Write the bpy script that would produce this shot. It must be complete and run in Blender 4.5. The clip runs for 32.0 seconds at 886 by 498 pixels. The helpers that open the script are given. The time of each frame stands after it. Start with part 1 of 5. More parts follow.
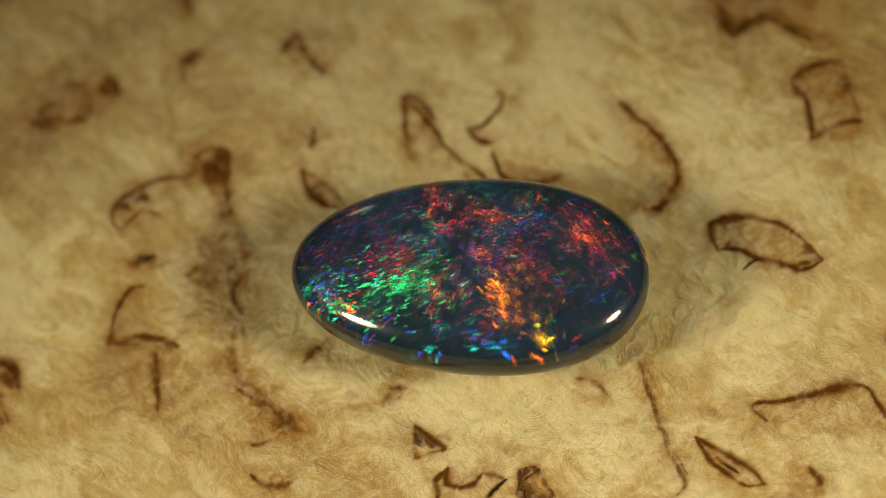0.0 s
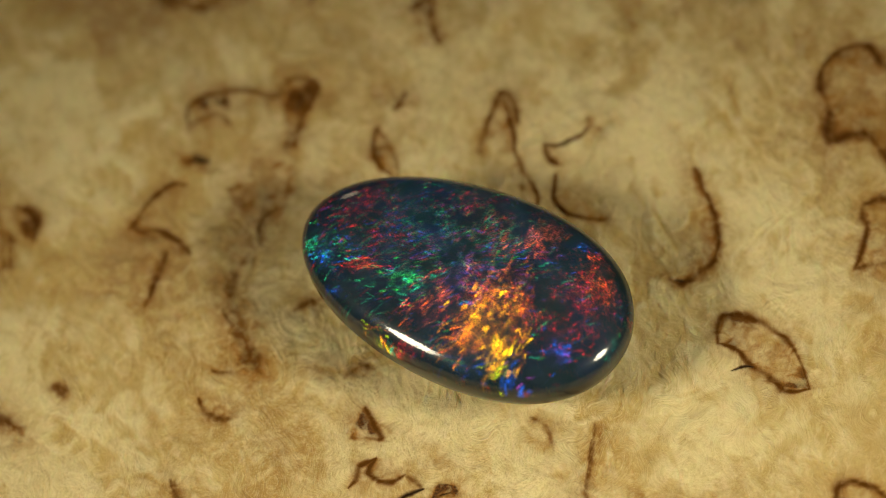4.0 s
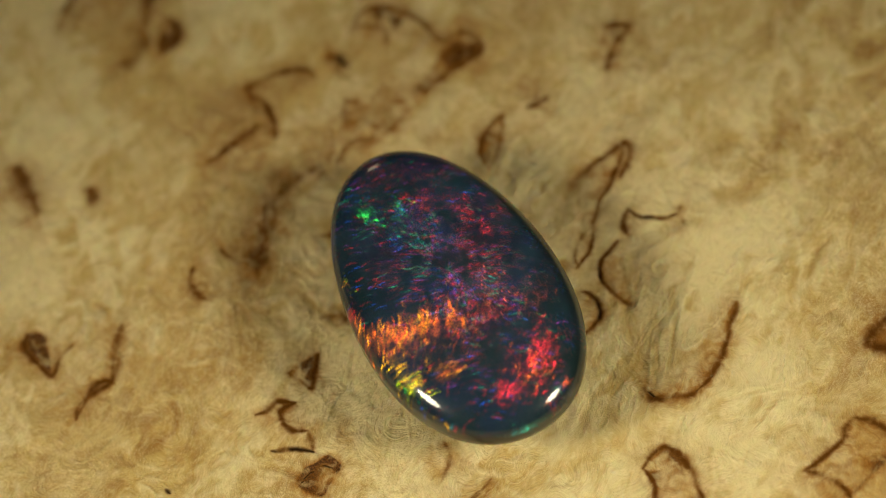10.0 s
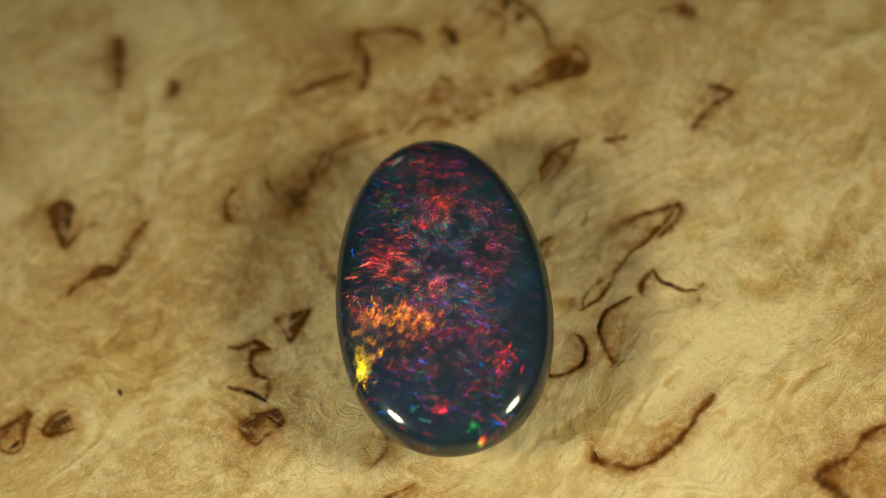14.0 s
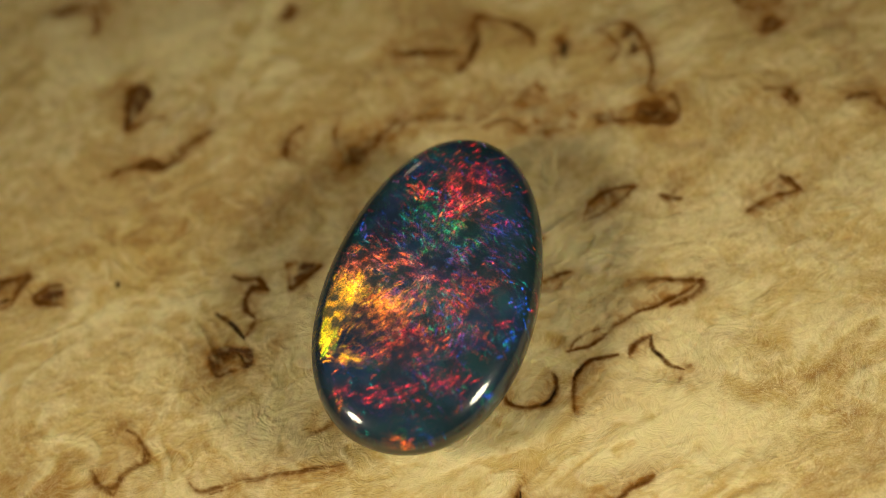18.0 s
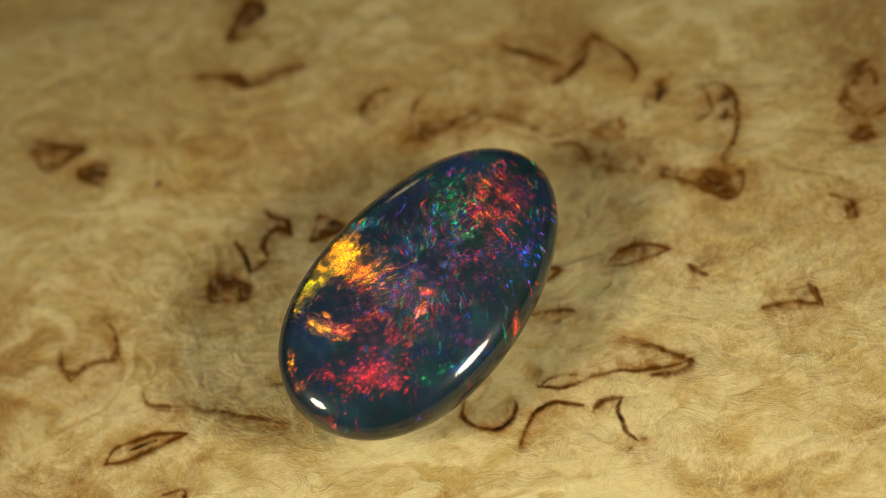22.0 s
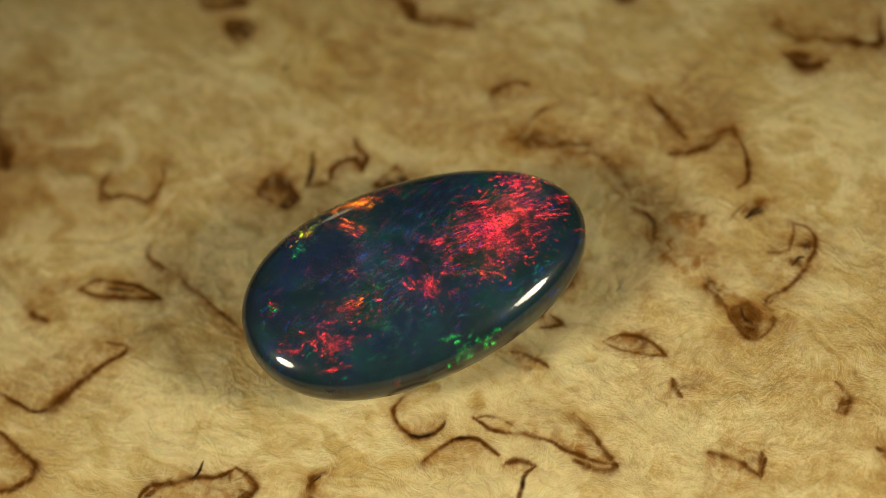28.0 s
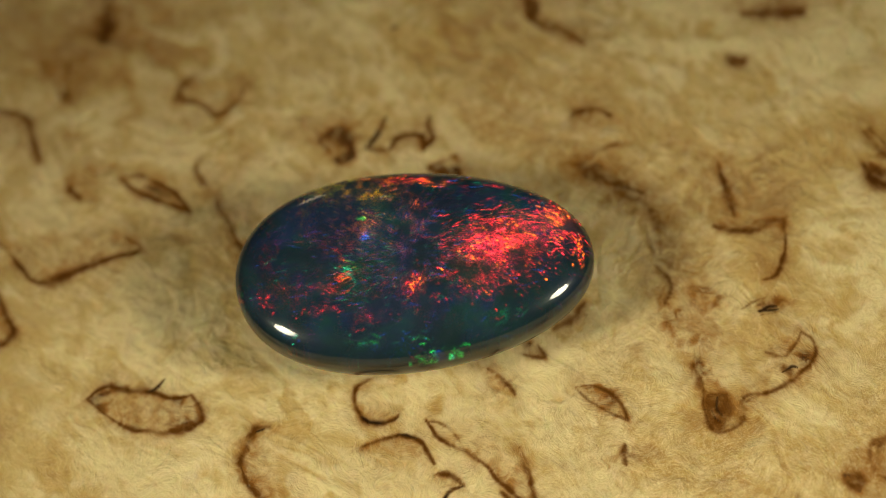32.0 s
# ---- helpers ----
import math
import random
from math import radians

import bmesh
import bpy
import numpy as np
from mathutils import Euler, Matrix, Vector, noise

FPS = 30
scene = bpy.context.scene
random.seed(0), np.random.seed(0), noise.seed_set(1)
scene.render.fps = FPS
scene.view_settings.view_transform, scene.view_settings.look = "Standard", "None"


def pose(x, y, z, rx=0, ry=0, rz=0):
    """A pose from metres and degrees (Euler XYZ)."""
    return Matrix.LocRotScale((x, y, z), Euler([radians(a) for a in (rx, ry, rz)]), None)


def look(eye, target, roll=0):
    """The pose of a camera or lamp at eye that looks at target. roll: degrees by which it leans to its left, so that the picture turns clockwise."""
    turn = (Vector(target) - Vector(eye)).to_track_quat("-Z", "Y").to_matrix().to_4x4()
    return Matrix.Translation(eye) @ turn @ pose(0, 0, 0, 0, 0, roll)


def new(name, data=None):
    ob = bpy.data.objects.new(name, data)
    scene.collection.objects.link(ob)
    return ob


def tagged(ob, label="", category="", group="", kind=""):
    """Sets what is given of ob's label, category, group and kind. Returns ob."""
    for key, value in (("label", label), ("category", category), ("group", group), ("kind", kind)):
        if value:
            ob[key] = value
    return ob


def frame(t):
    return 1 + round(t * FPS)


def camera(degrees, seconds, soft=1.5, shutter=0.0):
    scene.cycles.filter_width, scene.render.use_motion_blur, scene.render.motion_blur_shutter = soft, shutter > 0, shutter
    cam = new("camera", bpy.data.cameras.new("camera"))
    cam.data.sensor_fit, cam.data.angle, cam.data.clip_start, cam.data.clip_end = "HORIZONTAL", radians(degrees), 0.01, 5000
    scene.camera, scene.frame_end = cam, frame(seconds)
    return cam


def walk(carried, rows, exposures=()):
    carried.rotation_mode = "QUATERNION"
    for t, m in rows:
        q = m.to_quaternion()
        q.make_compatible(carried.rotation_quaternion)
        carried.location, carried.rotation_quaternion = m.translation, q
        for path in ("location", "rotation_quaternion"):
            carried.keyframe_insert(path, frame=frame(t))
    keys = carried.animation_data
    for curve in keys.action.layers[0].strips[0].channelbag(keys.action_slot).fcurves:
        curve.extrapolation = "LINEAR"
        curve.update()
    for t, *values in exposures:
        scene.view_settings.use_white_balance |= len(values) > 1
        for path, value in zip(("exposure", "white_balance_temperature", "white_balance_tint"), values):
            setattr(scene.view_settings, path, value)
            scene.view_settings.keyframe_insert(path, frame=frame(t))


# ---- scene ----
# A polished opal lies on a turning board of curly birch. Lengths in metres; MM turns millimetres into metres.
MM = 0.001
cam = camera(10.212, 32.0, soft=0.6)
EYE = Vector((0.0003, -0.14306, 0.24072))
VIEW = look(EYE, EYE + Vector((0.0, 0.52049, -0.85387)) * 0.28, -12.53)
walk(cam, [(0, VIEW), (32, VIEW)], exposures=[(0, 0.0), (32, 0.0)])
cam.data.dof.use_dof = True
cam.data.dof.focus_distance = 0.2747
cam.data.dof.aperture_fstop = 21.0

# ---- light: two small lamps low in front, an added fill, an unseen dim box around ----
world = bpy.data.worlds.new("dim_air")
scene.world = world
world.use_nodes = True
world.node_tree.nodes["Background"].inputs[0].default_value = (1.0, 0.72, 0.42, 1)
world.node_tree.nodes["Background"].inputs[1].default_value = 0.02


def lamp(name, azimuth, elevation, distance, size, watts, colour, target=(0, 0, 0), beam=180):
    data = bpy.data.lights.new(name, "AREA")
    data.shape, data.size, data.energy, data.color, data.spread = "DISK", size, watts, colour, radians(beam)
    a, e = radians(azimuth), radians(elevation)
    eye = Vector((math.cos(a) * math.cos(e), math.sin(a) * math.cos(e), math.sin(e))) * distance
    ob = new(name, data)
    ob.matrix_basis = look(eye, target)
    return ob


lamp("desk_lamp", -162, 37, 0.22, 0.054, 0.0250, (0.965, 0.885, 0.625), (-0.010, -0.032, 0), 42)
lamp("desk_lamp", -33, 33, 0.16, 0.041, 0.0176, (0.965, 0.885, 0.625), (0, -0.020, 0), 50)
lamp("side_lamp", 100, 13, 0.25, 0.025, 0.0060, (1.0, 0.80, 0.50))
# Added fill with no seen source: throws its light up at the box's white top.
uplight = lamp("ceiling_fill", 60, 40, 0.325, 0.075, 0.0420, (1.0, 0.64, 0.29))
uplight.matrix_basis = look(uplight.matrix_basis.translation, uplight.matrix_basis.translation + Vector((0, 0.001, 1)))


# ---- how the board turns (seconds, degrees), and how the stone lies on it ----
TURN = [(0, 0.0), (2, -11.3), (4, -22.6), (6, -33.8), (8, -44.85), (10, -55.73), (12, -66.4), (14, -77.1), (16, -87.7), (18, -98.25), (20, -108.72),
        (22, -119.1), (24, -129.55), (26, -140.05), (28, -150.52), (30, -160.8), (32, -170.9)]
STONE = dict(a=10.164, b=6.044, egg=0.1062, lean=0.0074, dome=2.551, back=3.226, square=-0.0088, round=2.689)
STONE_AT = pose(1.427 * MM, -0.656 * MM, 3.754 * MM, -1.73, -1.04, -17.94)


def turned_by(second):
    """The board's angle at that second."""
    return float(np.interp(second, [t for t, a in TURN], [a for t, a in TURN]))


# ---- small helpers ----
def mesh_of(name, bm, material, smooth=True):
    me = bpy.data.meshes.new(name)
    bm.normal_update()
    bm.to_mesh(me)
    bm.free()
    me.materials.append(material)
    if smooth:
        me.shade_smooth()
    return me


# ---- node helpers ----
class Nodes:
    """Short-hand for the nodes of one material."""

    def __init__(self, name):
        self.material = bpy.data.materials.new(name)
        self.material.use_nodes = True
        self.tree = self.material.node_tree
        self.tree.nodes.clear()

    def add(self, kind, settings=(), **sockets):
        node = self.tree.nodes.new(kind)
        for key, value in settings:
            setattr(node, key, value)
        for key, value in sockets.items():
            self.feed(node.inputs[key.replace("_", " ")], value)
        return node

    def feed(self, socket, value):
        if isinstance(value, bpy.types.NodeSocket):
            self.tree.links.new(value, socket)
        else:
            socket.default_value = value

    def math(self, operation, a, b=0.0, clamp=False):
        node = self.add("ShaderNodeMath", (("operation", operation), ("use_clamp", clamp)))
        self.feed(node.inputs[0], a)
        self.feed(node.inputs[1], b)
        return node.outputs[0]

    def vector(self, operation, a, b=(0, 0, 0), scale=None):
        node = self.add("ShaderNodeVectorMath", (("operation", operation),))
        self.feed(node.inputs[0], a)
        self.feed(node.inputs[1], b)
        if scale is not None:
            self.feed(node.inputs["Scale"], scale)
        return node.outputs["Value" if operation == "LENGTH" else "Vector"]

    def mix(self, factor, a, b, blend="MIX"):
        node = self.add("ShaderNodeMix", (("data_type", "RGBA"), ("blend_type", blend)))
        self.feed(node.inputs["Factor"], factor)
        self.feed(node.inputs[6], a)
        self.feed(node.inputs[7], b)
        return node.outputs[2]

    def ramp(self, value, low, high, out_low=0.0, out_high=1.0):
        node = self.add("ShaderNodeMapRange", (("interpolation_type", "SMOOTHSTEP"),))
        for i, v in enumerate((value, low, high, out_low, out_high)):
            self.feed(node.inputs[i], v)
        return node.outputs[0]

    def noise(self, vector, scale, detail=4.0, rough=0.55, warp=0.0, colour=False):
        node = self.add("ShaderNodeTexNoise", Vector=vector, Scale=scale, Detail=detail, Roughness=rough, Distortion=warp)
        return node.outputs["Color" if colour else "Fac"]

    def turned(self, vector, scale, angle=0.0):
        node = self.add("ShaderNodeMapping", (("vector_type", "TEXTURE"),), Vector=vector)
        node.inputs["Rotation"].default_value = (0, 0, radians(angle))
        node.inputs["Scale"].default_value = scale
        return node.outputs[0]

    def attribute(self, name, output="Fac"):
        node = self.add("ShaderNodeAttribute")
        node.attribute_name = name
        return node.outputs[output]

    def finish(self, shader):
        out = self.add("ShaderNodeOutputMaterial")
        self.tree.links.new(shader, out.inputs["Surface"])
        return self.material


# ---- materials ----
def rgb(r, g, b):
    return (r, g, b, 1.0)


def birch():
    """Curly birch: cream wood with silky waves, their sheen painted into the colour, tan clouds, brown veins and black
    cracks.
    """
    n = Nodes("curly_birch")
    flow = n.attribute("flow", "Vector")
    at = n.add("ShaderNodeTexCoord").outputs["Object"]
    mm = n.vector("SCALE", at, scale=1000.0)
    tone = n.attribute("tone")
    curly = n.attribute("curly")
    blotch = n.noise(n.turned(mm, (8, 8, 8)), 1.0, 3, 0.5, 0.6)
    small = n.noise(n.turned(flow, (1.7, 1.3, 1)), 1.0, 2, 0.45, 1.0)
    eddy = n.vector("SUBTRACT", n.noise(n.turned(mm, (2.6, 2.6, 2.6)), 1.0, 1, 0.5, 0.4, True), (0.5, 0.5, 0.5))
    swirl = n.vector("ADD", flow, n.vector("SCALE", eddy, scale=4.2))
    ripple = n.noise(n.turned(swirl, (0.40, 0.13, 1)), 1.0, 2, 0.55, 0.8)
    ribs = n.noise(n.turned(swirl, (0.5, 0.10, 1)), 1.0, 2, 0.5, 0.3)
    fleck = n.noise(n.turned(mm, (0.7, 0.7, 0.7)), 1.0, 3, 0.5, 0.9)
    fibre = n.noise(n.turned(swirl, (0.16, 0.085, 1)), 1.0, 4, 0.75, 0.8)
    felt = n.noise(n.turned(mm, (0.11, 0.11, 0.11)), 1.0, 2, 0.7, 0.6)
    nap = n.noise(n.turned(swirl, (0.34, 0.20, 1)), 1.0, 3, 0.6, 1.2)
    grit = n.noise(mm, 6.0, 2, 0.6, 0.2)
    silky = n.ramp(n.noise(n.turned(flow, (3.4, 2.0, 1)), 1.0, 3, 0.6, 0.9), 0.52, 0.66, 0.06, 1.0)
    short = n.math("ADD", n.math("MULTIPLY", silky, 0.55), 0.45)
    # The satin sheen of the folds is painted in, tan to cream.
    colour = n.mix(n.ramp(tone, -0.75, 0.1), rgb(0.335, 0.165, 0.030), rgb(0.56, 0.383, 0.130))
    colour = n.mix(n.ramp(tone, -0.05, 0.85), colour, rgb(0.80, 0.675, 0.375))
    colour = n.mix(n.ramp(blotch, 0.42, 0.70, 0.0, 0.3), colour, rgb(0.70, 0.57, 0.29))
    colour = n.mix(n.math("MULTIPLY", curly, n.ramp(small, 0.28, 0.50, 0.22, 0.0)), colour, rgb(0.38, 0.205, 0.046))
    colour = n.mix(n.math("MULTIPLY", curly, n.ramp(small, 0.50, 0.68, 0.0, 0.40)), colour, rgb(0.84, 0.71, 0.40))
    colour = n.mix(n.math("MULTIPLY", curly, n.ramp(fleck, 0.32, 0.50, 0.30, 0.0)), colour, rgb(0.36, 0.195, 0.046))
    colour = n.mix(n.math("MULTIPLY", curly, n.ramp(fleck, 0.52, 0.68, 0.0, 0.30)), colour, rgb(0.88, 0.74, 0.42))
    # Fibre grain, with the glints and shade of its relief painted into the colour.
    colour = n.mix(n.math("MULTIPLY", curly, n.ramp(nap, 0.36, 0.50, 0.15, 0.0)), colour, rgb(0.34, 0.185, 0.042))
    colour = n.mix(n.math("MULTIPLY", curly, n.ramp(nap, 0.51, 0.64, 0.0, 0.30)), colour, rgb(0.92, 0.79, 0.47))
    colour = n.mix(n.math("MULTIPLY", short, n.ramp(fibre, 0.34, 0.50, 0.34, 0.0)), colour, rgb(0.27, 0.145, 0.036))
    colour = n.mix(n.math("MULTIPLY", short, n.ramp(fibre, 0.52, 0.68, 0.0, 0.55)), colour, rgb(0.94, 0.80, 0.48))
    colour = n.mix(n.math("MULTIPLY", curly, n.ramp(felt, 0.36, 0.48, 0.28, 0.04)), colour, rgb(0.33, 0.175, 0.036))
    colour = n.mix(n.math("MULTIPLY", curly, n.ramp(felt, 0.53, 0.64, 0.04, 0.32)), colour, rgb(0.92, 0.78, 0.46))
    colour = n.mix(n.ramp(grit, 0.68, 0.76, 0.0, 0.3), colour, rgb(0.13, 0.065, 0.018))
    colour = n.mix(n.math("MULTIPLY", short, n.ramp(ribs, 0.53, 0.66, 0.0, 0.30)), colour, rgb(0.95, 0.82, 0.50))
    colour = n.mix(n.math("MULTIPLY", short, n.ramp(ribs, 0.34, 0.47, 0.20, 0.0)), colour, rgb(0.33, 0.18, 0.042))
    figure = n.attribute("stain")
    stain = n.math("MULTIPLY", figure, n.ramp(fleck, 0.3, 0.68, 1.4, 0.6), True)
    tan = n.mix(n.ramp(fibre, 0.38, 0.62), rgb(0.25, 0.098, 0.012), rgb(0.40, 0.185, 0.034))
    dark = n.mix(n.ramp(felt, 0.4, 0.62), rgb(0.060, 0.020, 0.003), rgb(0.16, 0.060, 0.010))
    brown = n.mix(n.ramp(figure, 0.66, 1.0), tan, dark)
    colour = n.mix(stain, colour, brown)
    vein = n.math("MULTIPLY", n.attribute("vein"), n.math("MULTIPLY", n.ramp(felt, 0.3, 0.7, 1.06, 0.94), n.ramp(fleck, 0.36, 0.66, 1.15, 0.78)), True)
    colour = n.mix(n.ramp(vein, 0.0, 0.7, 0.0, 0.7), colour, rgb(0.27, 0.115, 0.018))
    colour = n.mix(n.ramp(vein, 0.15, 1.0), colour, rgb(0.110, 0.040, 0.006))
    colour = n.mix(n.attribute("crack"), colour, rgb(0.006, 0.004, 0.003))
    waves = n.noise(n.turned(flow, (3.2, 2.2, 1)), 1.0, 1, 0.5, 0.3)
    curl = n.noise(n.turned(flow, (1.3, 1.0, 1)), 1.0, 1, 0.4, 0.4)
    height = n.math("ADD", n.math("MULTIPLY", waves, 0.30), n.math("ADD", n.math("MULTIPLY", curl, 0.13), n.math("MULTIPLY", tone, 0.085)))
    grain = n.math("ADD", n.math("MULTIPLY", n.math("MULTIPLY", ribs, short), 0.02), n.math("ADD", n.math("MULTIPLY", n.math("MULTIPLY", fibre, short), 0.036), n.math("MULTIPLY", felt, 0.03)))
    height = n.math("ADD", height, n.math("ADD", grain, n.math("ADD", n.math("MULTIPLY", fleck, 0.03), n.math("MULTIPLY", n.math("MULTIPLY", nap, curly), 0.045))))
    height = n.math("ADD", height, n.math("MULTIPLY", n.math("MULTIPLY", ripple, short), 0.095))
    height = n.math("SUBTRACT", height, n.math("MULTIPLY", n.attribute("crack"), 0.05))
    bump = n.add("ShaderNodeBump", Height=height, Distance=0.001, Strength=1.0)
    body = n.add("ShaderNodeBsdfPrincipled", Base_Color=colour, Roughness=n.ramp(fibre, 0.3, 0.7, 0.55, 0.36), Normal=bump.outputs[0])
    n.feed(body.inputs["Specular IOR Level"], n.ramp(n.math("MAXIMUM", vein, n.attribute("crack")), 0.0, 1.0, 0.22, 0.03))
    body.inputs["Subsurface Weight"].default_value = 0.35
    body.inputs["Subsurface Radius"].default_value = (1.0, 0.55, 0.2)
    body.inputs["Subsurface Scale"].default_value = 0.0006
    return n.finish(body.outputs[0])


# The opal's flakes lie in sheets; each sheet leans so that it flashes, under one of the two lamps, at its second of the turn.
FLASHES = (0, 2.5, 5.5, 7.5, 10, 12.5, 14.5, 17, 19.5, 22, 24.5, 27.5, 30, 32)


def flake_normal(second):
    """The normal, in the stone's own space, of flakes that flash at that second: by azimuth and lean, half-way to the left or the right lamp."""
    azimuth, tilt = (-135.0, 34.5) if second < 16 else (-53.9, 44.0)
    tilt += {14.5: -3.5, 17: 3.5}.get(second, 0.0)
    a, t = radians(azimuth), radians(tilt)
    turn = pose(0, 0, 0, 0, 0, turned_by(second)).to_3x3() @ STONE_AT.to_3x3()
    return turn.transposed() @ Vector((math.cos(a) * math.sin(t), math.sin(a) * math.sin(t), math.cos(t)))


def opal_skin():
    """Black opal: a dark body under a clear polish, with sheets of diffracting flakes that flash one after another."""
    n = Nodes("black_opal")
    at = n.vector("SCALE", n.add("ShaderNodeTexCoord").outputs["Object"], scale=1000.0)
    cloud = n.noise(at, 0.35, 4, 0.6, 0.6)
    body_colour = n.mix(n.ramp(cloud, 0.35, 0.65), rgb(0.010, 0.019, 0.021), rgb(0.016, 0.024, 0.034))
    sparkle = n.vector("SUBTRACT", n.noise(at, 5.0, 2, 0.6, 0.5, True), (0.5, 0.5, 0.5))
    chips = n.add("ShaderNodeTexVoronoi", Vector=n.vector("ADD", at, n.vector("SCALE", sparkle, scale=0.3)), Scale=3.2).outputs["Color"]
    leaning = n.vector("ADD", n.vector("SCALE", sparkle, scale=0.08), n.vector("SCALE", n.vector("SUBTRACT", chips, (0.5, 0.5, 0.5)), scale=0.06))
    dust = n.ramp(n.noise(at, 9.0, 2, 0.6, 0.3), 0.36, 0.62, 0.45, 1.35)
    total = None

    def gloss(colour, normal, rough):
        nonlocal total
        turned = n.add("ShaderNodeVectorTransform", (("vector_type", "NORMAL"), ("convert_from", "OBJECT"), ("convert_to", "WORLD")), Vector=normal)
        lobe = n.add("ShaderNodeBsdfAnisotropic", (("distribution", "BECKMANN"),), Color=colour, Roughness=rough, Normal=n.vector("NORMALIZE", turned.outputs[0]))
        if total is None:
            total = lobe.outputs[0]
        else:
            both = n.add("ShaderNodeAddShader")
            n.feed(both.inputs[0], total)
            n.feed(both.inputs[1], lobe.outputs[0])
            total = both.outputs[0]

    for i, second in enumerate(FLASHES):
        fire = n.vector("SCALE", n.attribute("fire_%d" % i, "Color"), scale=dust)
        gloss(fire, n.vector("ADD", tuple(flake_normal(second)), leaning), 0.30)
    # Dim blue and sea-green clouds deeper in the stone, seen from a wide range of angles.
    for second, one, two, power, shift in ((4, (0.02, 0.10, 0.55), (0.03, 0.20, 0.34), 0.06, 3.0), (13, (0.04, 0.11, 0.42), (0.04, 0.22, 0.34), 0.075, 11.0),
                                           (22, (0.03, 0.10, 0.55), (0.02, 0.30, 0.34), 0.075, 17.0), (30, (0.03, 0.10, 0.55), (0.02, 0.28, 0.26), 0.06, 29.0)):
        moved = n.vector("ADD", at, (shift, 2 * shift, shift))
        haze = n.ramp(n.noise(moved, 0.28, 3, 0.55, 0.6), 0.42, 0.7, 0.25, 1.0)
        tint = n.mix(n.ramp(n.noise(moved, 0.4, 3, 0.6, 0.3), 0.42, 0.58), rgb(*one), rgb(*two))
        gloss(n.vector("SCALE", tint, scale=n.math("MULTIPLY", n.math("MULTIPLY", haze, n.attribute("inner")), power)), tuple(flake_normal(second)), 0.62)
    skin = n.add("ShaderNodeBsdfPrincipled", Base_Color=body_colour, Roughness=0.3)
    skin.inputs["Specular IOR Level"].default_value = 0.08
    skin.inputs["Coat Weight"].default_value = 1.0
    skin.inputs["Coat Roughness"].default_value = 0.07
    skin.inputs["Coat IOR"].default_value = 1.43
    both = n.add("ShaderNodeAddShader")
    n.feed(both.inputs[0], total)
    n.feed(both.inputs[1], skin.outputs[0])
    return n.finish(both.outputs[0])


def mottled(name, one, two, scale, rough, coat=0.0):
    """A plain surface of two close shades."""
    n = Nodes(name)
    mm = n.vector("SCALE", n.add("ShaderNodeTexCoord").outputs["Object"], scale=1000.0)
    fac = n.noise(mm, scale, 5, 0.6, 0.3)
    colour = n.mix(n.ramp(fac, 0.35, 0.65), rgb(*one), rgb(*two))
    bump = n.add("ShaderNodeBump", Height=fac, Distance=0.0002, Strength=0.4)
    body = n.add("ShaderNodeBsdfPrincipled", Base_Color=colour, Roughness=rough, Normal=bump.outputs[0])
    body.inputs["Coat Weight"].default_value = coat
    return n.finish(body.outputs[0])


wood_material = birch()
opal_material = opal_skin()
potch_material = mottled("grey_potch", (0.014, 0.017, 0.016), (0.024, 0.026, 0.024), 0.5, 0.3, 0.5)
putty_material = mottled("white_putty", (0.72, 0.72, 0.68), (0.8, 0.8, 0.78), 1.5, 0.7)
cloth_material = mottled("dark_cloth", (0.03, 0.03, 0.032), (0.05, 0.05, 0.05), 0.2, 0.9)
enclosure_material = mottled("grey_enclosure", (0.045, 0.045, 0.045), (0.06, 0.06, 0.058), 0.01, 0.85)
bounce_material = mottled("white_bounce", (0.70, 0.69, 0.66), (0.76, 0.75, 0.72), 0.01, 0.9)

# ---- the board: a slab of curly birch, its figure drawn vein by vein (millimetres on the board) ----
HALF, STEP = 36.0, 0.08
SIDE = int(2 * HALF / STEP) + 1
GRID_X, GRID_Y = np.meshgrid(np.linspace(-HALF, HALF, SIDE), np.linspace(-HALF, HALF, SIDE))


def soft_noise(x, y, size, seed):
    """Smooth random waves of about that size, from -1 to 1."""
    table = np.random.RandomState(seed).rand(256, 256) * 2 - 1
    u, v = x / size + 91.7, y / size + 57.3
    i, j = np.floor(u).astype(int), np.floor(v).astype(int)
    fu, fv = u - i, v - j
    fu, fv = fu * fu * (3 - 2 * fu), fv * fv * (3 - 2 * fv)
    i, j, k, m = i % 256, j % 256, (i + 1) % 256, (j + 1) % 256
    low = table[j, i] * (1 - fu) + table[j, k] * fu
    high = table[m, i] * (1 - fu) + table[m, k] * fu
    return low * (1 - fv) + high * fv


# Edges of the veins waver a little.
WARP_X = GRID_X + 0.09 * soft_noise(GRID_X, GRID_Y, 0.9, 1) + 0.022 * soft_noise(GRID_X, GRID_Y, 0.3, 2)
WARP_Y = GRID_Y + 0.09 * soft_noise(GRID_X, GRID_Y, 0.9, 3) + 0.022 * soft_noise(GRID_X, GRID_Y, 0.3, 4)
MOTTLE = 0.5 + 0.5 * soft_noise(GRID_X, GRID_Y, 0.7, 5)
SWELL = 0.5 + 0.5 * soft_noise(GRID_X, GRID_Y, 1.5, 6)
FADE = 0.5 + 0.5 * soft_noise(GRID_X, GRID_Y, 1.1, 7)
DRIFT_X, DRIFT_Y = soft_noise(GRID_X, GRID_Y, 1.2, 8), soft_noise(GRID_X, GRID_Y, 1.2, 9)
VEIN, STAIN, CRACK = np.zeros_like(GRID_X), np.zeros_like(GRID_X), np.zeros_like(GRID_X)


